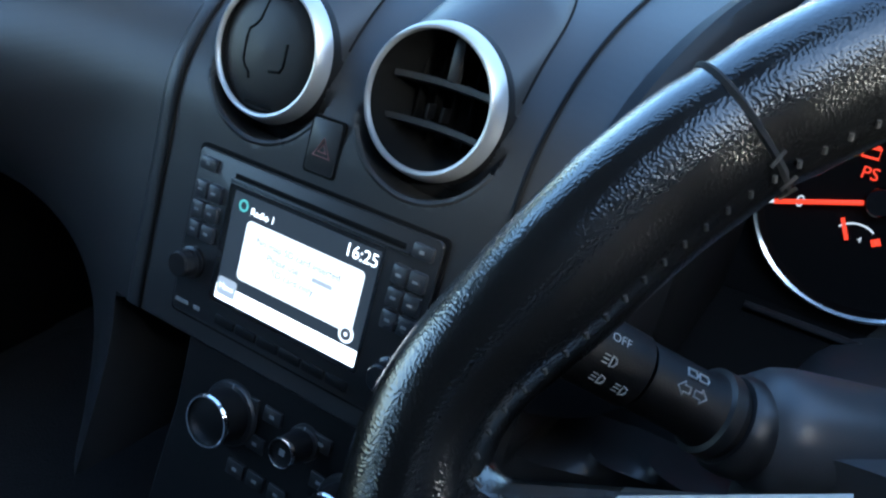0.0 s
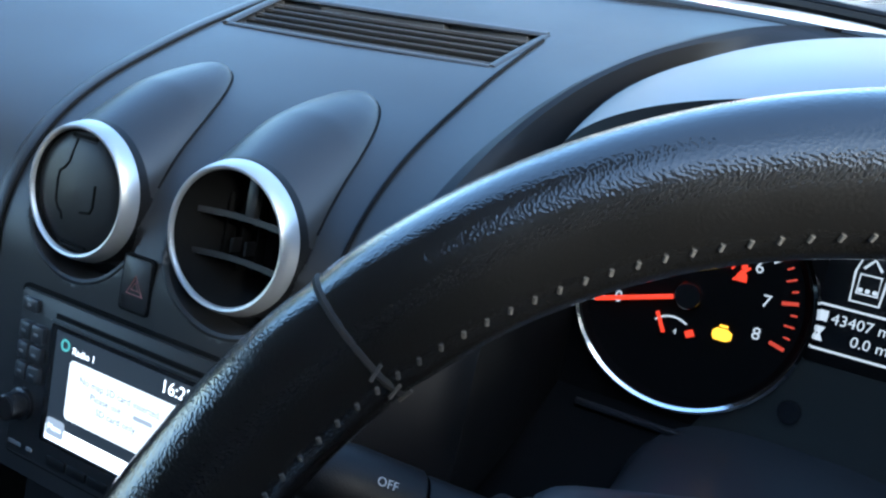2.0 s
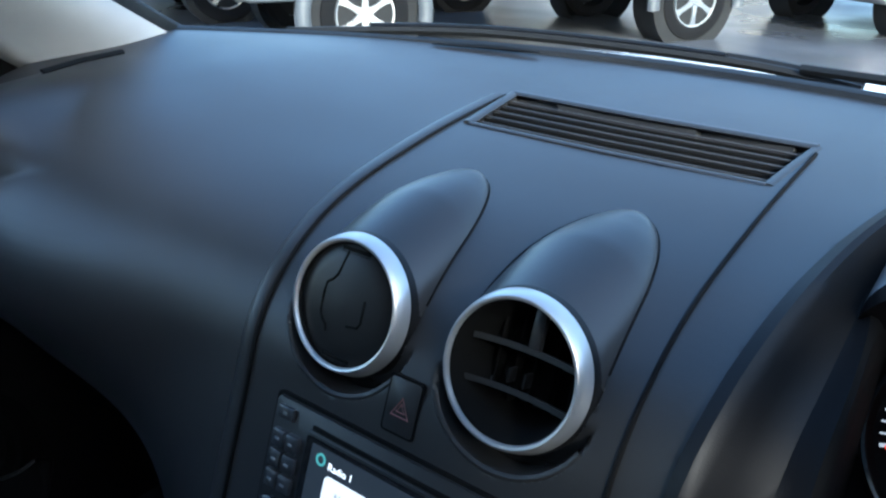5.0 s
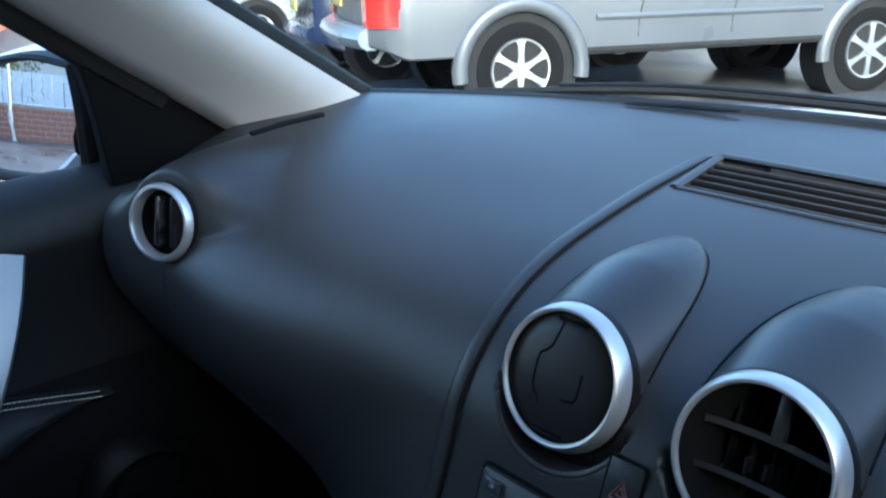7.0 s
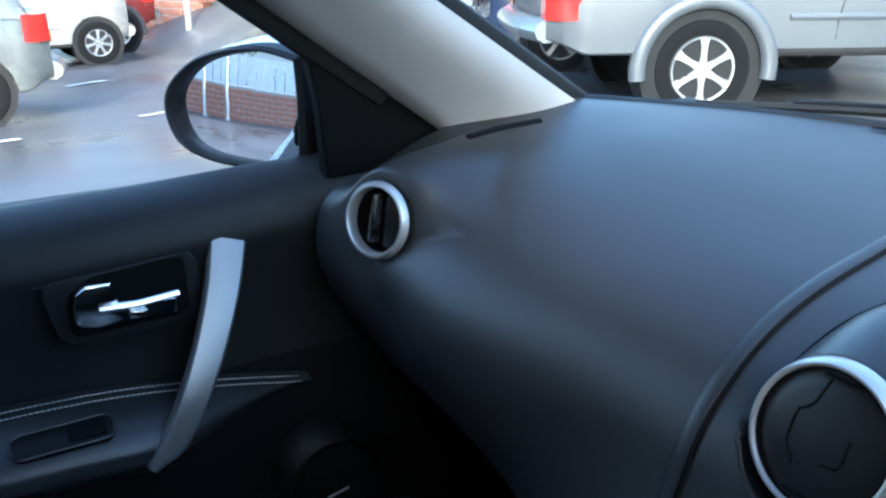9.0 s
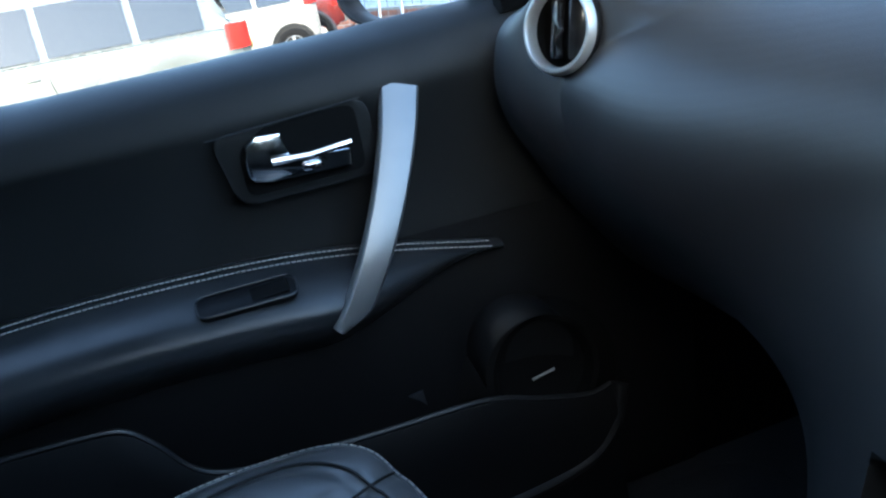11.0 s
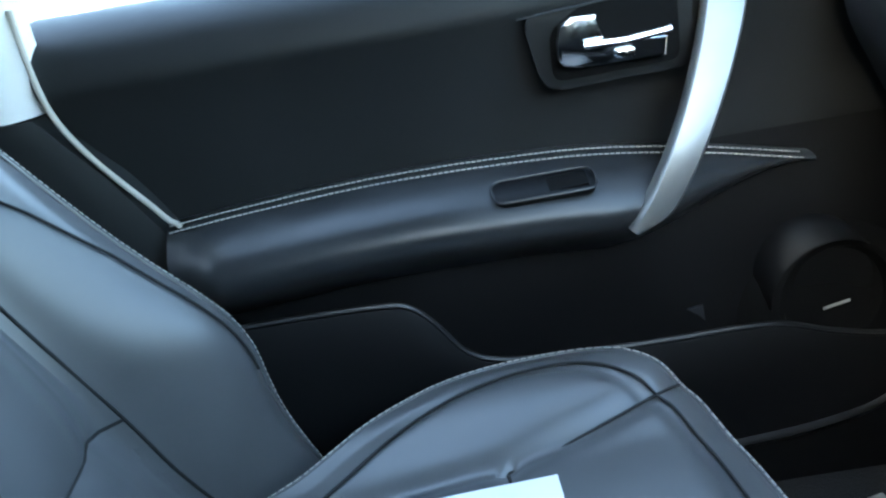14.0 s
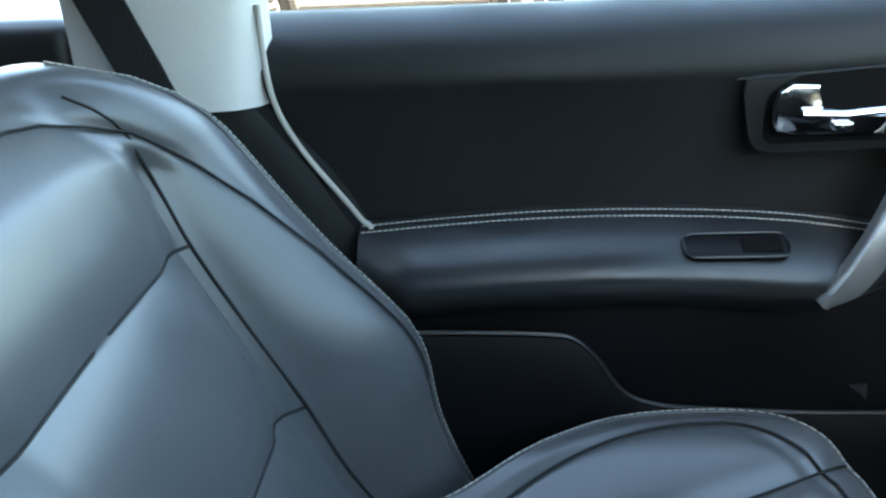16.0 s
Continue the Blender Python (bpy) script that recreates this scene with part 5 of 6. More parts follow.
NC = 192
rows = []
for k in range(46):
    s = k / 45
    row = []
    for j in range(NC):
        x, y = cushion_outline(2 * math.pi * j / NC)
        x, y = SX + (x - SX) * s, -0.50 + (y + 0.50) * s
        edge = 0.004 * math.exp(-((s - 0.875) / 0.025) ** 2)
        row.append((x, y, cushion_z(x, y) - edge))
    rows.append(row)
for d, g in ((0.010, 0.008), (0.035, 0.018), (0.08, 0.024), (0.14, 0.016), (0.22, 0.0)):
    row = []
    for j in range(NC):
        x, y = cushion_outline(2 * math.pi * j / NC, g)
        x0, y0 = cushion_outline(2 * math.pi * j / NC)
        row.append((x, y, cushion_z(x0, y0) - d))
    rows.append(row)
cushion = part("cushion", grid(rows[1:], close_u=True, caps=True), LEATHER, seat)
pip = []
for j in range(144):
    x, y = cushion_outline(2 * math.pi * j / 144, 0.004)
    x0, y0 = cushion_outline(2 * math.pi * j / 144)
    pip.append(Vector((x, y, cushion_z(x0, y0) - 0.003)))
part("piping", sweep(pip, 0.003, 6, closed=True), LEATHER, cushion)
bm = None
for j in range(144):
    a, b = pip[j], pip[(j + 1) % 144]
    n = max(1, int((b - a).length / 0.0055))
    for k in range(n):
        p, q = a.lerp(b, k / n), a.lerp(b, (k + 0.7) / n)
        up = Vector((0, 0, 0.0032))
        bm = sweep([p + up, q + up], 0.0008, 4, bm=bm)
part("stitching", bm, THREAD, cushion, "pale piping stitches")
seam = []
for j in range(145):
    x, y = cushion_outline(2 * math.pi * j / 144, -0.028)
    seam.append((x, y, cushion_z(x, y) + 0.0003))
part("seam", sweep(seam, 0.0016, 6, closed=True), DARKTHREAD, cushion)
for sx in (-1, 1):
    line = [(SX + sx * q, y, cushion_z(SX + sx * q, y) + 0.0004) for y, q in VSEAM[::-1]]
    part("seam", sweep(curve_through(line, 6), 0.0014, 6), DARKTHREAD, cushion)
line = [(SX + q, -0.44, cushion_z(SX + q, -0.44) + 0.0002) for q in (-0.11 + 0.22 * k / 16 for k in range(17))]
part("seam", sweep(line, 0.0014, 6), DARKTHREAD, cushion)


BSEAM = [(0.54, 0.73), (0.604, 0.70), (0.65, 0.68), (0.71, 0.66), (0.797, 0.655), (0.865, 0.66), (0.911, 0.675), (0.963, 0.705), (1.05, 0.74)]
ARC = [(0.0, 0.991), (0.34, 0.990), (0.49, 0.985), (0.62, 0.974), (0.71, 0.961), (0.78, 0.928), (0.85, 0.886), (0.91, 0.831), (0.925, 0.787), (0.94, 0.68)]
CROSS = (0.555, 0.708, 0.866, 0.988)


def back_y(x, z):
    """Front face of the backrest."""
    q = abs(x - SX) / HW
    h = (z - 0.58) / 0.45
    y = -0.735 - 0.40 * (z - 0.62)
    bol = step(0.55, 0.95, q) * (1 - 0.55 * step(0.35, 1.0, h))
    y += 0.026 * step(0.5, 0.85, q) * math.exp(-((z - 0.73) / 0.07) ** 2)
    if z < 1.0:
        bs = along(BSEAM, z)
        fade = 1 - step(along(ARC, min(q, 0.9)) - 0.035, along(ARC, min(q, 0.9)) - 0.008, z) if q < 0.80 else 1.0
        y += dent(q - bs, 0.05, 0.008) * fade
        if q < bs:
            zb = z - 0.005 * (1 - (q / bs) ** 2)
            for a, b in zip(CROSS, CROSS[1:]):
                if a <= zb <= b:
                    t = (zb - a) / (b - a)
                    y += (0.013 * (1 - abs(2 * t - 1) ** 3.0) * step(0, 0.12, bs - q) - 0.005 * step(0, 0.03, bs - q)) * fade
    y += dent(z - along(ARC, q), 0.010, 0.004) * (1 - step(0.70, 0.90, q))
    y += 0.10 * bol * (1 - 0.15 * h) + 0.012 * math.sin(min(1, h * 1.2) * math.pi) * (1 - step(0.4, 0.6, q))
    return y


def crown(z):
    """How far the top of the backrest rolls backwards."""
    t = min(1.0, max(0.0, (z - 0.945) / 0.071))
    return 0.075 * (1 - math.sqrt(1 - t * t))


def back_half(z):
    h = (z - 0.55) / 0.50
    w = HW - 0.004 + 0.004 * math.sin(math.pi * min(1, h))
    if z > 0.918:
        t = (z - 0.918) / 0.113
        w *= math.sqrt(max(0.02, 1 - 0.72 * t * t))
    return w


rows = []
for k in range(220):
    z = 0.54 + 0.475 * k / 219
    w = back_half(z)
    row = []
    for j in range(141):
        t = -1 + 2 * j / 140
        x = SX + w * t
        y = back_y(SX + HW * t, z) - crown(z)
        row.append((x, y, z))
    for t, dy in ((1.02, -0.02), (1.03, -0.06), (1.0, -0.11), (0.8, -0.15), (-0.8, -0.15), (-1.0, -0.11), (-1.03, -0.06), (-1.02, -0.02)):
        row.append((SX + w * t, back_y(SX + HW * math.copysign(min(1, abs(t)), t), z) + dy * (1 - 0.85 * step(0.93, 1.03, z)) - crown(z), z))
    rows.append(row)
back = part("backrest", grid(rows, close_u=True, caps=True), LEATHER, seat)


def on_back(u, z, lift=0.0005):
    return Vector((SX + back_half(z) * u, back_y(SX + HW * u, z) + lift - crown(z), z))


for sx in (-1, 1):
    line = [on_back(sx * 1.0, 0.56 + 0.455 * k / 24, 0.001) for k in range(25)]
    part("piping", sweep(line, 0.0024, 6), LEATHER, back)
    bm = None
    for a, b in zip(line, line[1:]):
        n = max(1, int((b - a).length / 0.0055))
        for k in range(n):
            bm = sweep([a.lerp(b, k / n) + Vector((0, 0.003, 0.001)), a.lerp(b, (k + 0.7) / n) + Vector((0, 0.003, 0.001))], 0.0006, 4, bm=bm)
    part("stitching", bm, THREAD, back, "pale piping stitches")
    line = [on_back(sx * u, z, 0.001) for z, u in BSEAM[:-1]]
    part("seam", sweep(curve_through(line, 6), 0.0016, 6), DARKTHREAD, back)
    line = [on_back(sx * (a + (b - a) * k / 8), c + (d - c) * k / 8, 0.0030) for (a, c), (b, d) in zip(ARC, ARC[1:]) for k in range(8)]
    part("seam", sweep(line, 0.0013, 6), DARKTHREAD, back)
    part("seam", sweep([on_back(sx * u, z) for u, z in ((0.70, 0.962), (0.705, 0.972), (0.708, 0.984), (0.71, 0.996))], 0.0013, 6), DARKTHREAD, back)
for z0 in CROSS[1:3]:
    w0 = along(BSEAM, z0)
    part("seam", sweep([on_back(u, z0 + 0.005 * (1 - (u / w0) ** 2)) for u in (-w0 + 2 * w0 * k / 24 for k in range(25))], 0.0015, 6), DARKTHREAD, back)

# paper on the seat, and the mat with its worn lettering
card = part("paper", slab([(-0.0, 0.0), (0.105, -0.01), (0.095, -0.15), (-0.012, -0.14)], 0.0008, Matrix.Translation((-0.440, -0.403, 0.634)) @ pose(0, 0, 0, 2, 3, 4)), material("white_paper", (0.75, 0.76, 0.78), 0.7, mottle=0.03))
tagged(card, "folded white paper lying on the leather seat", "paper")
mat = thing("floor_mat", (-0.42, -0.02, 0.385), "black carpet floor mat with worn pale letters", "floor mat")
part("mat_carpet", slab(round_rect(0.44, 0.46, 0.06), 0.012, pose(-0.43, 0.0, 0.382), 0.004), CARPET, mat)
for k in range(6):
    part("letter_bar", box(0.010, 0.020, 0.0015, pose(-0.585, -0.035 - 0.027 * k, 0.395, 0, 0, 12 * (-1) ** k), 0.0005), THREAD, mat)

# ---- left door mirror, bonnet and wipers of the car we sit in ----
WHITE = bpy.data.materials["white_car_paint"]
mirror = thing("door_mirror", (-0.84, -0.02, 1.04), "white and black door mirror with a clear reflection", "wing mirror")
mc, mn = Vector((-0.868, -0.085, 1.077)), Vector((0.46, -0.885, 0.085)).normalized()
mu = mn.cross(Vector((0, 0, 1))).normalized() * -1
mv = mu.cross(mn) * -1
mv = mv if mv.z > 0 else -mv
MM = Matrix(((*mu.to_tuple(), 0), (*mv.to_tuple(), 0), (*mn.to_tuple(), 0), (0, 0, 0, 1))).transposed()
MM.translation = mc
OUT = [(v.x * 1.18, v.y) for v in curve_through([(0.098, 0.066, 0), (0.05, 0.074, 0), (0.0, 0.068, 0), (-0.05, 0.05, 0), (-0.088, 0.015, 0), (-0.094, -0.02, 0), (-0.075, -0.055, 0), (-0.035, -0.071, 0), (0.03, -0.074, 0), (0.098, -0.07, 0), (0.104, 0.0, 0), (0.098, 0.066, 0)], 5)][:-1]
GLS = bpy.data.materials.new("mirror_silvering")
GLS.use_nodes = True
GLS.node_tree.nodes["Principled BSDF"].inputs["Metallic"].default_value = 1.0
GLS.node_tree.nodes["Principled BSDF"].inputs["Roughness"].default_value = 0.015
GLS.node_tree.nodes["Principled BSDF"].inputs["Base Color"].default_value = (0.86, 0.88, 0.9, 1)
rows = []
for g in (0.95, 0.8, 0.65, 0.5, 0.35, 0.2, 0.08, 0.004):
    rows.append([MM @ Vector((x * g, y * g, -0.006 - ((x * g) ** 2 + (y * g) ** 2) / 2.6)) for x, y in OUT])
part("mirror_glass", grid(rows, close_u=True), GLS, mirror, "convex silvered mirror glass")
rows = []
for g, w in ((0.94, -0.012), (0.95, 0.003), (0.99, 0.007), (1.05, 0.003), (1.10, -0.02)):
    rows.append([MM @ Vector((x * g, y * g, w)) for x, y in OUT])
part("mirror_rim", grid(rows, close_u=True), RUBBER, mirror)
rows = []
for g, w, up in ((1.08, -0.02, 0.0), (1.11, -0.035, 0.006), (1.10, -0.06, 0.010), (1.0, -0.09, 0.010), (0.7, -0.11, 0.006), (0.2, -0.12, 0.0)):
    rows.append([MM @ Vector((x * g, y * g + up * (1 + x * 6), w)) for x, y in OUT])
part("mirror_shell", grid(rows, close_u=True, caps=True), WHITE, mirror, "glossy white shell")
part("mirror_arm", sweep([(-0.80, 0.00, 1.06), (-0.765, 0.03, 1.05), (-0.72, 0.04, 1.05)], [0.05, 0.04, 0.035], 12, flat=0.8), HARD, mirror)
part("mirror_foot", box(0.05, 0.05, 0.13, pose(-0.775, 0.03, 1.075, 0, 0, 20), 0.015), HARD, mirror)

bonnet = thing("bonnet", (0, 1.1, 0.95), "white painted bonnet below the windscreen", "bonnet")
rows = []
for i in range(31):
    x = -0.74 + 1.48 * i / 30
    e = (x / 0.74) ** 2
    rows.append([(x, y - 0.20 * e, z - 0.05 * e * e - 0.01 * e) for y, z in ((0.70, 0.99), (0.715, 1.012), (0.75, 1.022), (0.90, 1.020), (1.10, 1.0), (1.35, 0.96), (1.58, 0.89), (1.72, 0.80), (1.76, 0.70))])
part("bonnet_skin", grid(rows), WHITE, bonnet)
for side in (-1, 1):
    rows = []
    for k in range(9):
        y = 0.45 + 1.25 * k / 8
        rows.append([(side * 0.72, y, 0.97 - 0.10 * (k / 8) ** 2), (side * 0.80, y, 0.955 - 0.10 * (k / 8) ** 2), (side * 0.86, y, 0.88 - 0.08 * (k / 8) ** 2), (side * 0.875, y, 0.72), (side * 0.86, y, 0.55)])
    part("wing", grid(rows), WHITE, bonnet)

for pts_ in ([(-0.52, 0.385, 1.088), (-0.30, 0.50, 1.098), (-0.02, 0.565, 1.092), (0.12, 0.575, 1.08)], [(0.06, 0.57, 1.094), (0.30, 0.52, 1.098), (0.52, 0.42, 1.09), (0.60, 0.40, 1.075)]):
    wiper = thing("wiper", pts_[1], "black windscreen wiper lying at the glass foot", "wiper", "windscreen wipers")
    line = curve_through(pts_, 6)
    part("blade", sweep(line, 0.005, 6, flat=1.1), RUBBER, wiper)
    part("arm", sweep([p + Vector((0, 0.012, 0.003)) for p in line[8:]], 0.005, 6), HARD, wiper)
    part("spoiler", sweep([p + Vector((0, 0.004, 0.006)) for p in line[3:13]], 0.005, 6, flat=0.6), HARD, wiper)


# ---- parked vehicles ----
TYRE = material("dusty_black_tyre", (0.006, 0.006, 0.0065), 0.85, grain=0.4, grain_size=120, spec=0.12)
ALLOY = material("silver_alloy", (0.42, 0.43, 0.44), 0.33, metal=0.85, mottle=0.05)
DARKGLASS = material("dark_car_glass", (0.015, 0.018, 0.02), 0.06, coat=0.3, mottle=0.02, rough_var=0.01)
TAIL = material("red_lamp_lens", (0.5, 0.02, 0.015), 0.15, coat=0.5, mottle=0.05)
LINER = material("black_wheel_liner", (0.008, 0.008, 0.008), 0.9)


def road_wheel(parent, at, axis, r, width, spokes, rim=0.64):
    """A tyre with a spoked alloy rim; axis points out of the car."""
    m = Matrix.Translation(at) @ axis.to_track_quat('Z', 'X').to_matrix().to_4x4()
    rr = r * rim
    ty = part("wheel", revolve([(rr, -width), (r * 0.9, -width), (r, -width * 0.85), (r, -width * 0.15), (r * 0.96, -0.01), (r * 0.8, 0.0), (rr * 1.03, -0.012), (rr, -0.03)], m, 40, closed=True), TYRE, parent)
    part("rim", revolve([(rr, -0.03), (rr * 0.97, -0.006), (rr * 0.92, -0.008), (rr * 0.88, -0.06)], m, 40), ALLOY, ty)
    part("hub_disc", revolve([(rr * 0.95, -0.075), (0.0, -0.07)], m, 24), LINER, ty)
    bm = revolve([(0.0, -0.004), (rr * 0.16, -0.006), (rr * 0.22, -0.02), (rr * 0.22, -0.06)], m, 20)
    for k in range(spokes):
        a = 2 * math.pi * k / spokes
        d, t = Vector((math.cos(a), math.sin(a), 0)), Vector((-math.sin(a), math.cos(a), 0))
        rows = []
        for q, w, h in ((0.12, 0.16, -0.012), (0.45, 0.10, -0.008), (0.75, 0.115, -0.010), (0.95, 0.20, -0.014)):
            c = d * rr * q
            rows.append([m @ (c - t * rr * w + Vector((0, 0, h - 0.02))), m @ (c - t * rr * w * 0.8 + Vector((0, 0, h))), m @ (c + t * rr * w * 0.8 + Vector((0, 0, h))), m @ (c + t * rr * w + Vector((0, 0, h - 0.02)))])
        bm = grid(rows, bm=bm)
    part("spokes", bm, ALLOY, ty)
    return ty


def vehicle(name, hub, heading, side, paint, label, category, base=2.6, rear=0.75, front=0.85, width=1.76, belt=0.93, roof=1.5, sill=0.30, r=0.31, spokes=6, cab=None, bed=False, flare=False, lamp=(0.72, 0.95), hatch=True, cladding=None, drop=0.0, rim=0.64, gap=1.2):
    """A parked car. hub: the visible rear wheel's centre. side: 1 if that wheel is on the car's left, -1 on its right."""
    d = Vector((*heading, 0)).normalized()
    left = Vector((-d.y, d.x, 0))
    hubv = Vector(hub)
    org = hubv - left * side * (width / 2 - 0.02)
    org.z = 0
    car = thing(name, (org.x, org.y, -drop), label, category, "parked vehicles")

    def at(l, s, z):
        return org + d * l + left * s + Vector((0, 0, z - drop))

    hz = hubv.z
    arch = r * gap
    n = 150
    ls = [-rear + (rear + base + front) * k / n for k in range(n + 1)]
    rows = []
    for l in ls:
        e0, e1 = step(-rear, -rear + 0.30, l), 1 - step(base + front - 0.5, base + front, l)
        zb = sill + 0.10 * (1 - e0) + 0.06 * (1 - e1)
        for c in (0, base):
            if abs(l - c) < arch:
                zb = max(zb, hz + math.sqrt(arch ** 2 - (l - c) ** 2))
        w = width / 2 * (0.86 + 0.14 * min(e0, e1) ** 0.5)
        top = belt - 0.22 * step(base + front - 1.0, base + front, l) if not bed else belt + 0.0
        top = max(top, zb + 0.06)
        mid = zb + (top - zb) * 0.5
        half = [(0, zb), (w * 0.8, zb), (w * 0.97, zb), (w * 0.99, zb + 0.015), (w, zb + (top - zb) * 0.22), (w * 1.0, mid), (w * 0.985, zb + (top - zb) * 0.78), (w * 0.96, top - 0.02), (w * 0.93, top), (0, top + 0.025)]
        rows.append([at(l, s, z) for s, z in half] + [at(l, -s, z) for s, z in half[-2:0:-1]])
    body = part("body", grid(rows, close_u=True, caps=True), paint, car)
    cab = cab or (-rear + 0.12, 0.25 - rear + 0.2, base - 0.95, base - 0.1)
    rows, wins = [], []
    for k in range(25):
        t = k / 24
        l = cab[0] + (cab[3] - cab[0]) * t
        if l < cab[1]:
            h = math.sin(math.pi / 2 * (l - cab[0]) / (cab[1] - cab[0]))
        elif l > cab[2]:
            h = math.sin(math.pi / 2 * (cab[3] - l) / (cab[3] - cab[2]))
        else:
            h = 1.0
        z = belt - 0.01 + (roof - belt) * max(0.02, h)
        wl, wt = width / 2 * 0.935, width / 2 * (0.935 - 0.20 * (z - belt) / max(0.3, roof - belt))
        rows.append([at(l, wl, belt - 0.02), at(l, (wl + wt) / 2 + 0.01, (belt + z) / 2), at(l, wt, z - 0.03), at(l, wt * 0.85, z), at(l, 0, z + 0.03), at(l, -wt * 0.85, z), at(l, -wt, z - 0.03), at(l, -(wl + wt) / 2 - 0.01, (belt + z) / 2), at(l, -wl, belt - 0.02)])
    part("roof", grid(rows, caps=True), paint, car)
    for s in (1, -1):
        l0, l1 = cab[0] + 0.25, cab[3] - 0.45
        cuts = [l0, l0 + (l1 - l0) * 0.28, l0 + (l1 - l0) * 0.62, l1] if not bed else [l0, l0 + (l1 - l0) * 0.45, l1]
        for a, b in zip(cuts, cuts[1:]):
            rows = []
            for k in range(9):
                l = a + 0.035 + (b - a - 0.07) * k / 8
                hh = min(1.0, max(0.25, (l - cab[0]) / (cab[1] - cab[0] + 0.02)), max(0.2, (cab[3] - l) / (cab[3] - cab[2] + 0.02)))
                zt = belt + (roof - belt) * (0.86 * hh)
                wl, wt = width / 2 * 0.945 + 0.006, width / 2 * (0.94 - 0.20 * (zt - belt) / max(0.3, roof - belt)) + 0.012
                rows.append([at(l, s * wl, belt + 0.02), at(l, s * ((wl + wt) / 2 + 0.008), (belt + zt) / 2), at(l, s * wt, zt)])
            part("side_window", grid(rows), DARKGLASS, car)
        wheel_axis = left * s
        for l in (0, base):
            pw = at(l, s * (width / 2 - 0.02), hz)
            road_wheel(car, pw, wheel_axis, r, 0.21, spokes, rim)
            part("wheel_arch", revolve([(arch * 0.99, 0.0), (arch * 0.99, 0.30), (0, 0.30)], Matrix.Translation(at(l, s * (width / 2 - 0.32), hz)) @ (left * s).to_track_quat('Z', 'X').to_matrix().to_4x4() @ pose(0, 0, -0.02), 32), LINER, body)
            if flare or cladding:
                arc = [at(l + (arch + 0.02) * math.cos(a), s * (width / 2 - 0.015), hz + (arch + 0.02) * math.sin(a)) for a in (radians(-8 + 196 * k / 28) for k in range(29))]
                part("arch_flare", sweep(arc, 0.062 if flare else 0.04, 10, flat=0.75, up=left), cladding or paint, body)
        # lamps wrap round the rear corner
        rows = []
        for z in (lamp[0], (lamp[0] + lamp[1]) / 2, lamp[1]):
            rows.append([at(-rear + 0.22, s * (width / 2 * 0.985), z), at(-rear + 0.06, s * (width / 2 * 0.95), z), at(-rear - 0.012, s * (width / 2 * 0.86), z), at(-rear - 0.014, s * (width / 2 * 0.70), z)])
        part("tail_lamp", grid(rows), TAIL, car, "red tail lamp")
        for l in (base * 0.42, base * 0.80) if not bed else (base * 0.56, base * 0.93, base * 0.30):
            line = [at(l + (0.05 if z > belt * 0.7 else 0), s * (width / 2 * f + 0.002), z) for z, f in ((sill + 0.10, 0.993), (sill + (belt - sill) * 0.35, 1.0), (sill + (belt - sill) * 0.7, 0.99), (belt - 0.04, 0.965))]
            part("door_gap", sweep(line, 0.005, 5), LINER, body)
        part("door_handle", box(0.16, 0.03, 0.03, Matrix.Translation(at(base * 0.50, s * (width / 2 * 0.985 + 0.01), belt - 0.14)) @ Matrix.Rotation(math.atan2(d.y, d.x), 4, 'Z'), 0.01), paint, car)
        part("side_moulding", sweep([at(l, s * (width / 2 + 0.006), sill + (belt - sill) * 0.38) for l in (arch + 0.12, base * 0.5, base - arch - 0.10)], 0.018, 6, flat=1.4), paint, body)
        part("sill", sweep([at(l, s * (width / 2 - 0.03), sill + 0.01) for l in (arch + 0.02, base * 0.5, base - arch - 0.02)], 0.035, 8), cladding or LINER, body)
    part("bumper", sweep([at(-rear + 0.02, -width / 2 * 0.84, sill + 0.16), at(-rear - 0.07, -width / 2 * 0.5, sill + 0.16), at(-rear - 0.09, 0, sill + 0.16), at(-rear - 0.07, width / 2 * 0.5, sill + 0.16), at(-rear + 0.02, width / 2 * 0.84, sill + 0.16)], 0.11, 10, flat=0.8), ALLOY if bed else (cladding or paint), car)
    part("rear_window", grid([[at(cab[0] - 0.012 + (cab[1] - cab[0]) * q * 0.55, s * width * 0.36, belt + 0.05 + (roof - belt) * 0.75 * q ** 0.8) for s in (-1, 1)] for q in (0.12, 0.5, 1.0)]), DARKGLASS, car)
    part("number_plate", box(0.02, 0.5, 0.11, Matrix.Translation(at(-rear - 0.10, 0, sill + 0.42)) @ Matrix.Rotation(math.atan2(d.y, d.x), 4, 'Z'), 0.004), material("plate_yellow", (0.4, 0.33, 0.1), 0.5), car)
    return car


def paint(name, c, metal=0.0):
    return material(name, c, 0.28, metal=metal, coat=0.4, mottle=0.05, mottle_size=3.0)


D = (0.447, 0.894)
SILVERPAINT = material("silver_car_paint", (0.085, 0.093, 0.103), 0.34, metal=0.2, coat=0.2, mottle=0.05, mottle_size=3.0)
vehicle("pickup_truck", (-4.10, 4.41, 0.365), D, -1, SILVERPAINT, "silver double-cab pickup truck on damp asphalt", "pickup truck", base=3.2, rear=1.15, front=0.9, width=1.85, belt=1.16, roof=1.78, sill=0.48, r=0.365, rim=0.67, gap=1.3, spokes=6, cab=(0.62, 0.75, 2.0, 2.75), bed=True, flare=True, lamp=(0.72, 1.10))
vehicle("hatchback", (-1.08, 9.2, 0.33), D, -1, paint("white_fleet_paint", (0.5, 0.51, 0.52)), "white hatchback with alloy wheels", "car", rear=0.72, r=0.33, spokes=9)
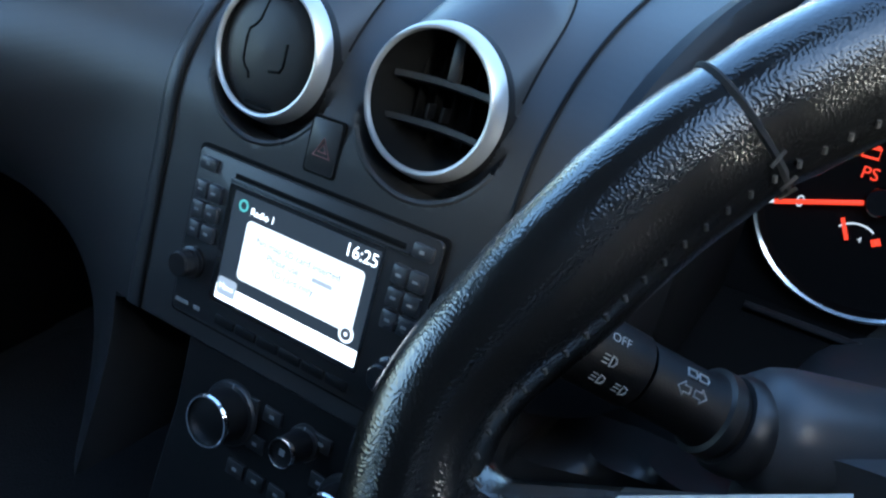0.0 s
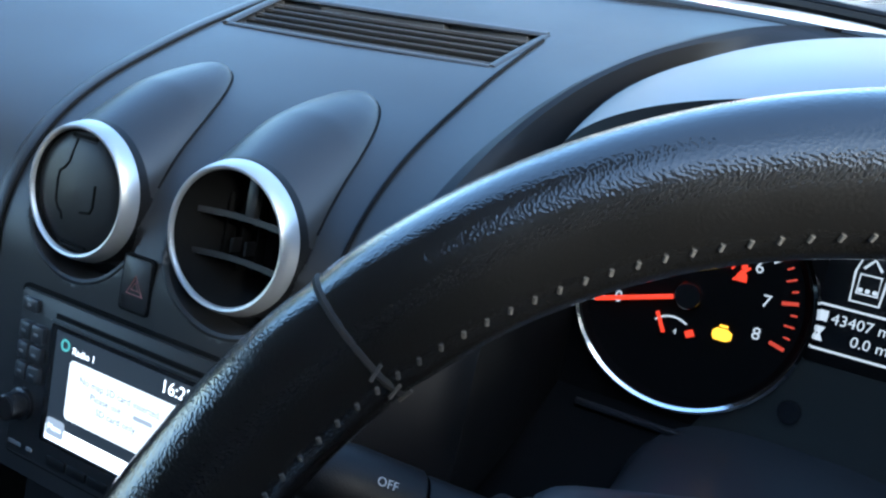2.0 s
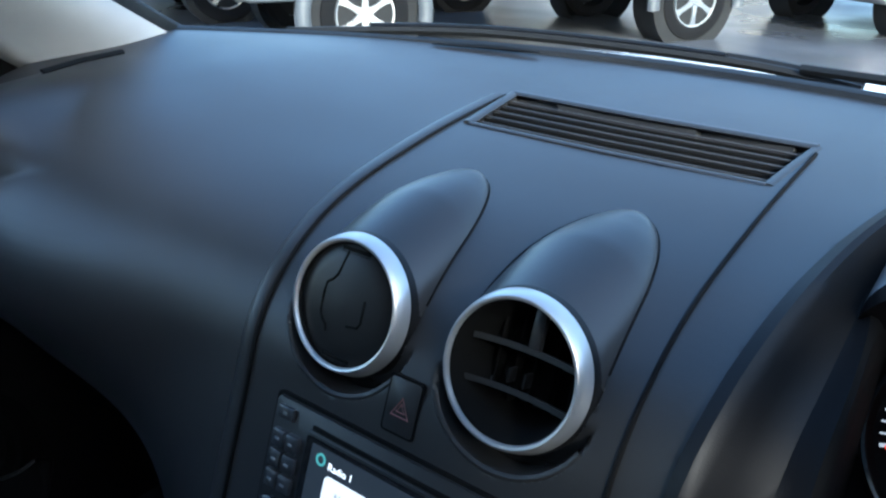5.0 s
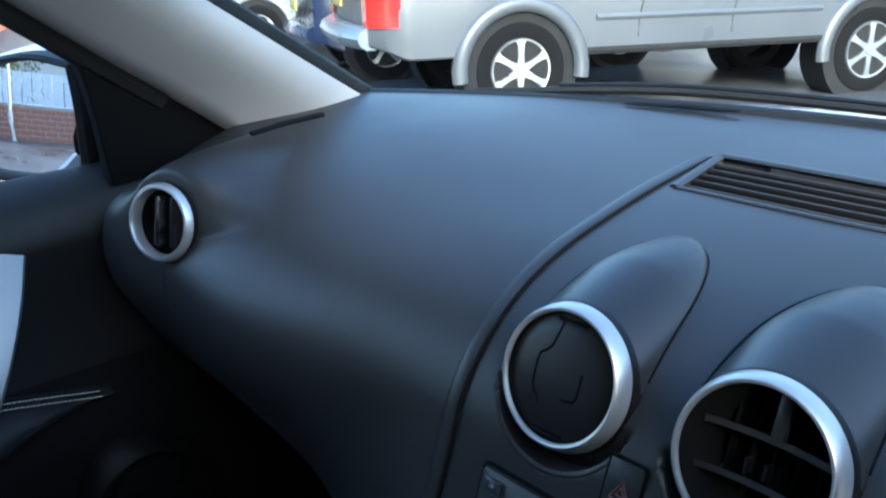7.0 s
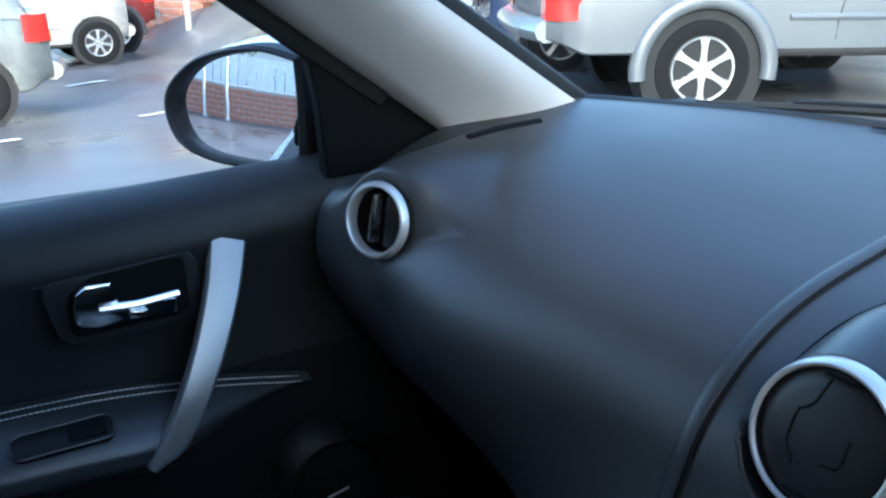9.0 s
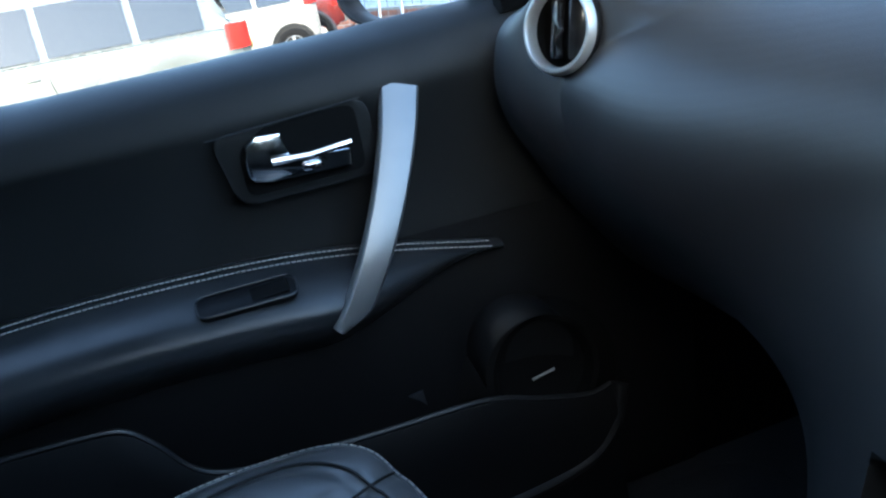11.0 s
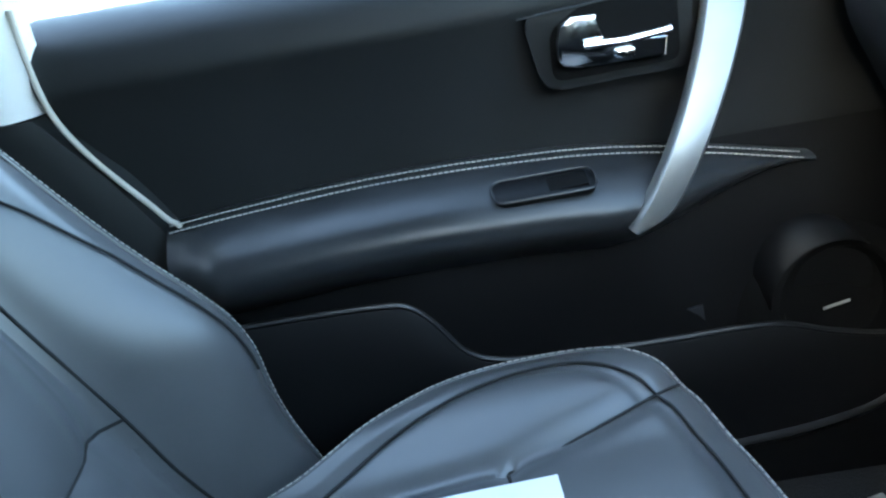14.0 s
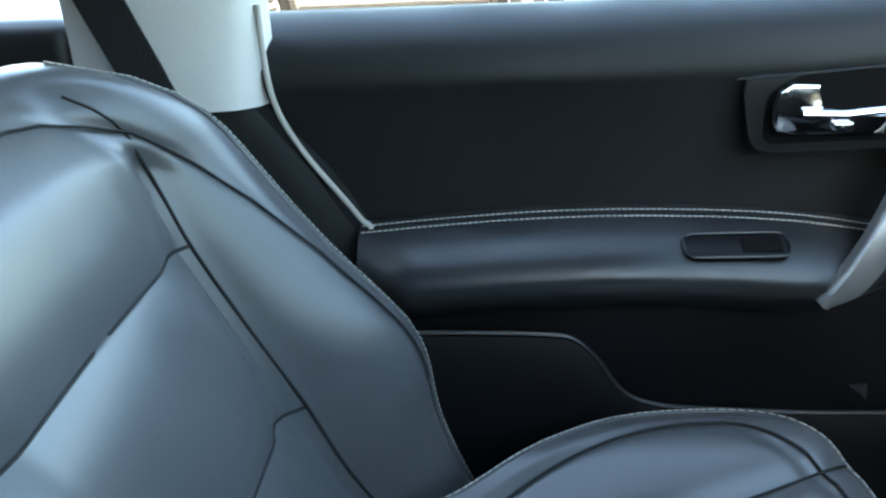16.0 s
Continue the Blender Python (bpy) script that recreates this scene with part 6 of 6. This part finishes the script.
vehicle("hatchback", (-6.45, 4.98, 0.34), D, -1, paint("navy_car_paint", (0.012, 0.02, 0.05)), "dark blue hatchback with red tail lamps", "car", rear=0.70, r=0.34, spokes=5, belt=0.98, lamp=(0.82, 1.02))
vehicle("hatchback", (-9.1, 5.1, 0.32), D, -1, paint("pale_silver_paint", (0.25, 0.28, 0.29), 0.2), "pale silver hatchback on damp asphalt", "car", r=0.32, spokes=7)
vehicle("hatchback", (-11.4, 6.0, 0.32), D, -1, paint("grey_car_paint", (0.22, 0.25, 0.27), 0.3), "dark grey hatchback on damp asphalt", "car", r=0.32)
M = (0.05, -1.0)
vehicle("hatchback", (-8.28, -0.13, 0.31), M, 1, paint("greenish_silver_paint", (0.10, 0.109, 0.104), 0.2), "greenish silver saloon with a red tail lamp", "car", rear=0.70, r=0.30, spokes=5, belt=0.95, lamp=(0.74, 0.98), drop=0.34)
vehicle("people_carrier", (-13.25, 1.78, 0.32), M, 1, paint("beige_car_paint", (0.26, 0.25, 0.23), 0.2), "beige metallic people carrier", "car", rear=0.48, r=0.31, spokes=7, belt=1.0, roof=1.6, lamp=(0.95, 1.2), drop=0.50)
vehicle("off_roader", (-15.4, 2.46, 0.37), M, 1, paint("red_car_paint", (0.13, 0.014, 0.01)), "red off-roader with grey wheel arches", "car", rear=0.70, r=0.36, spokes=5, belt=1.12, roof=1.8, sill=0.45, cladding=material("grey_cladding", (0.05, 0.05, 0.052), 0.6), lamp=(0.85, 1.15), drop=0.62)

# ---- car park ----
def dip(x, y):
    """The car park falls away gently beyond the next bays."""
    return along([(-60, -0.9), (-22, -0.72), (-15.4, -0.62), (-13.3, -0.5), (-8.3, -0.34), (-4.2, 0.0), (0, 0.0)], x) * step(-6, -2.5, y) * (1 - step(3.4, 4.8, y))


gx = [-400, -120, -60] + [-40 + 0.8 * k for k in range(56)] + [20, 60, 400]
gyy = [-400, -60, -20] + [-8 + 0.5 * k for k in range(30)] + [20, 60, 400]
ground = part("ground", grid([[(x, y, dip(x, y)) for x in gx] for y in gyy]), material("damp_asphalt", (0.062, 0.063, 0.067), 0.36, grain=0.7, grain_size=45, mottle=0.3, mottle_size=0.5, rough_var=0.2))
tagged(ground, "damp grey asphalt of the car park", "ground", kind="structure")
LINE = material("worn_white_line", (0.6, 0.6, 0.58), 0.6, mottle=0.35, mottle_size=6)
d, lf = Vector((0.447, 0.894, 0)), Vector((-0.894, 0.447, 0))
for p, q, w in (((-7.0, -0.75, 0), (-7.25, 0.1, 0), 0.10), ((-8.0, 1.2, 0), (-8.3, 1.9, 0), 0.10), ((-10.9, 0.95, 0), (-11.2, 1.45, 0), 0.10), ((-2.6, -3.4, 0), (-1.5, -0.8, 0), 0.10), ((-4.9, -3.6, 0), (-4.4, -2.4, 0), 0.10)):
    p, q = Vector(p), Vector(q)
    t = (q - p).normalized()
    s = Vector((-t.y, t.x, 0)) * w / 2
    rows = []
    for k in range(9):
        c = p.lerp(q, k / 8)
        rows.append([Vector((e.x, e.y, dip(e.x, e.y) + 0.012)) for e in (c - s, c + s)])
    ob = part("bay_line", grid(rows), LINE)
    tagged(ob, "worn white painted bay line on the asphalt", "line", kind="structure")

BRICK = material("red_brown_brick", (0.27, 0.11, 0.07), 0.85, grain=0.6, grain_size=90, mottle=0.35, mottle_size=8)
MORTAR = material("grey_mortar", (0.32, 0.3, 0.27), 0.9, grain=0.5, grain_size=80)
COPING = material("pale_concrete_coping", (0.5, 0.49, 0.46), 0.85, grain=0.5, grain_size=60)


def brick_wall(name, a, b, high, thick=0.22, brick=(0.45, 0.15), label="low red brick wall with pale coping"):
    a, b = Vector(a), Vector(b)
    t = (b - a).normalized()
    n = Vector((-t.y, t.x, 0))
    ang = math.atan2(t.y, t.x)
    L = (b - a).length
    wl = part(name, box(L, thick, high, Matrix.Translation((a + b) / 2 + Vector((0, 0, high / 2))) @ Matrix.Rotation(ang, 4, 'Z')), MORTAR)
    tagged(wl, label, "wall", kind="structure")
    me = None
    bw, bh = brick
    rows_ = int(high / bh)
    count = 0
    for i in range(rows_):
        x = -(bw / 2) * (i % 2)
        while x < L and count < 290:
            c = a + t * (min(L, max(0, x + bw / 2))) + Vector((0, 0, bh * (i + 0.5)))
            if me is None:
                ob = part("brick", box(bw - 0.02, thick + 0.016, bh - 0.018, Matrix.Identity(4), 0.006, 1), BRICK, wl, smooth=False)
                me = ob.data
            else:
                ob = new("brick", me)
                under(ob, wl)
            ob.matrix_basis = Matrix.Translation(c) @ Matrix.Rotation(ang, 4, 'Z')
            x += bw
            count += 1
    part("coping", box(L + 0.04, thick + 0.08, 0.06, Matrix.Translation((a + b) / 2 + Vector((0, 0, high + 0.03))) @ Matrix.Rotation(ang, 4, 'Z'), 0.01), COPING, wl)
    return wl


brick_wall("wall_brick_rear", (-15, -9.4, 0), (2.5, -11.0, 0), 0.95)
brick_wall("wall_brick_side", (-21.5, 2.6, -0.72), (-17.6, 4.6, -0.72), 1.0)

POST = material("galvanised_post", (0.45, 0.46, 0.46), 0.45, metal=0.6)
for p, h in (((-5.2, -9.9, 0), 4.2), ((-16.6, 4.0, -0.62), 5), ((-4.2, -10.0, 0), 2.4)):
    lamp_ob = thing("lamp_post", p, "grey galvanised lamp post beside the wall", "lamp post", "lamp posts")
    part("pole", revolve([(0.065, 0), (0.065, 1.0), (0.05, 1.1), (0.045, h), (0.0, h)], Matrix.Translation(p), 16), POST, lamp_ob)
    part("base", revolve([(0.13, 0), (0.13, 0.02), (0.07, 0.03)], Matrix.Translation(p), 16), POST, lamp_ob)

FENCE = material("pale_grey_fence_paint", (0.5, 0.53, 0.56), 0.6, grain=0.3, grain_size=30)
fence = thing("fence", (-6, -10.8, 0), "pale grey panel fence behind the brick wall", "fence")
t = Vector((16.5, -1.6, 0)).normalized()
for k in range(42):
    c = Vector((-15, -9.8, 0)) + t * (0.4 * k) + Vector((0, -0.3, 0))
    part("board", box(0.36, 0.025, 1.9, Matrix.Translation(c + Vector((0, 0, 0.95))) @ Matrix.Rotation(math.atan2(t.y, t.x), 4, 'Z'), 0.006, 1), FENCE, fence)

# trees and hedges: tapering trunk, limbs and many small leaves
BARK = material("grey_brown_bark", (0.12, 0.10, 0.08), 0.9, grain=1.0, grain_size=40, mottle=0.3)
LEAF = material("dull_green_leaves", (0.07, 0.10, 0.035), 0.6, mottle=0.4, mottle_size=2)
GRASS = material("rough_grass", (0.10, 0.14, 0.05), 0.9, grain=1.0, grain_size=30, mottle=0.4, mottle_size=2)


def leaves(centre, radius, count, rnd, size=0.09):
    vs, fs = [], []
    for _ in range(count):
        u = Vector((rnd.gauss(0, 1), rnd.gauss(0, 1), rnd.gauss(0, 0.8)))
        u = u.normalized() * (rnd.random() ** 0.4)
        c = Vector(centre) + Vector((u.x * radius[0], u.y * radius[1], u.z * radius[2]))
        c += Vector((noise.noise(c * 1.3), noise.noise(c * 1.3 + Vector((5, 0, 0))), noise.noise(c * 1.3 + Vector((0, 7, 0))))) * radius[0] * 0.35
        a, b = Vector((rnd.gauss(0, 1), rnd.gauss(0, 1), rnd.gauss(0, 1))).normalized(), Vector((rnd.gauss(0, 1), rnd.gauss(0, 1), rnd.gauss(0, 1))).normalized()
        s = size * (0.6 + rnd.random())
        i = len(vs)
        vs += [c + a * s, c + b * s * 0.5, c - a * s, c - b * s * 0.5]
        fs.append((i, i + 1, i + 2, i + 3))
    return vs, fs


def foliage(name, blobs, parent, seed, size=0.09):
    rnd = random.Random(seed)
    vs, fs = [], []
    for c, r, n in blobs:
        v, f = leaves(c, r, n, rnd, size)
        o = len(vs)
        vs += v
        fs += [tuple(i + o for i in q) for q in f]
    me = bpy.data.meshes.new(name)
    me.from_pydata([tuple(v) for v in vs], [], fs)
    me.materials.append(LEAF)
    ob = new(name, me)
    if parent is not None:
        under(ob, parent)
    return ob


def tree(at, high, seed, spread=2.2):
    rnd = random.Random(seed)
    at = Vector(at)
    tr = thing("tree", tuple(at), "broad-leaved tree with a thick grey trunk", "tree", "trees round the car park")
    trunk = curve_through([at, at + Vector((0.1, 0.05, high * 0.25)), at + Vector((-0.05, 0.1, high * 0.5)), at + Vector((0.1, 0, high * 0.8))], 5)
    bm = sweep(trunk, [0.26 * (1 - 0.8 * k / (len(trunk) - 1)) + 0.03 for k in range(len(trunk))], 12)
    blobs = []
    for k in range(9):
        s = trunk[int(len(trunk) * (0.35 + 0.06 * k))]
        a = k * 2.4
        e = s + Vector((math.cos(a) * spread * 0.8, math.sin(a) * spread * 0.8, high * (0.12 + 0.1 * rnd.random())))
        bm = sweep(curve_through([s, s.lerp(e, 0.5) + Vector((0, 0, 0.15)), e], 4), [0.09 - 0.008 * q for q in range(9)], 7, bm=bm)
        blobs.append((e, (spread * 0.55, spread * 0.55, spread * 0.42), 420))
    blobs.append((at + Vector((0, 0, high * 0.92)), (spread * 0.8, spread * 0.8, spread * 0.5), 700))
    part("trunk", bm, BARK, tr)
    foliage("crown", blobs, tr, seed)


for p, h, s in (((-14.8, 5.6, 0), 6.5, 3), ((-17.5, 8.5, 0), 7, 5), ((-21, 4.0, 0), 7, 7), ((-6.8, -13.5, 0), 5.5, 11), ((-12, -14, 0), 6, 13), ((-24, 12, 0), 8, 17), ((-12, 18, 0), 8, 19)):
    tree(p, h, s)
for k, (p, r) in enumerate((((-4.6, -11.9, 1.3), (1.6, 0.6, 0.9)), ((-8.2, -11.7, 1.3), (1.8, 0.6, 0.9)), ((-1.0, -12.4, 1.2), (1.5, 0.6, 0.8)), ((-18.5, 6.0, 0.9), (3.0, 1.6, 0.9)), ((-22, 1.0, 1.0), (3.0, 1.8, 1.0)))):
    hedge = foliage("hedge", [(p, r, 2200)], None, 40 + k, 0.06)
    tagged(hedge, "dense dull green hedge beyond the tarmac", "hedge", kind="stuff")
bank = part("verge", grid([[(x, y, 0.02 + 0.25 * step(0, 5, -x - 15)) for x in (-14.2, -16, -18, -22, -30)] for y in (5.2, 7, 10, 16)]), GRASS)
tagged(bank, "rough grass verge under the trees", "verge", kind="structure")

# far buildings that close the view
RENDERWALL = material("pale_rendered_wall", (0.5, 0.49, 0.46), 0.85, mottle=0.15, mottle_size=0.6)
ROOFTILE = material("grey_roof_tiles", (0.12, 0.11, 0.11), 0.8, grain=1.0, grain_size=8)


def house(at, w, dp, h, ang, label):
    m = Matrix.Translation(at) @ Matrix.Rotation(radians(ang), 4, 'Z')
    hs = thing("house", at, label, "house", "houses beyond the car park")
    part("walls", box(w, dp, h, m @ pose(0, 0, h / 2)), RENDERWALL, hs, smooth=False)
    bm = bmesh.new()
    pr = [(-dp / 2 - 0.3, h), (0, h + dp * 0.38), (dp / 2 + 0.3, h)]
    rows = [[m @ Vector((sx * (w / 2 + 0.25), y, z)) for y, z in pr] for sx in (-1, 1)]
    part("roof", grid(rows, bm=bm), ROOFTILE, hs, smooth=False)
    for i in range(int(w // 2.2)):
        for z in (1.4, 3.9):
            if z + 0.8 < h:
                x = -w / 2 + 1.1 + 2.2 * i
                win = part("window", box(1.1, 0.06, 1.2, m @ pose(x, -dp / 2 - 0.01, z)), DARKGLASS, hs)
                part("frame", sweep([m @ Vector((x + a * 0.58, -dp / 2 - 0.05, z + b * 0.63)) for a, b in ((-1, -1), (1, -1), (1, 1), (-1, 1))], 0.04, 4, closed=True), COPING, win)


house((-30, 12, 0), 12, 7, 5.4, 70, "pale rendered house with a tiled roof")
house((-14, 26, 0), 14, 7, 5.4, 25, "pale rendered house with a tiled roof")
house((6, 28, 0), 14, 7, 5.4, -10, "pale rendered house with a tiled roof")
house((-8, -20, 0), 16, 7, 5.4, 175, "pale rendered house with a tiled roof")
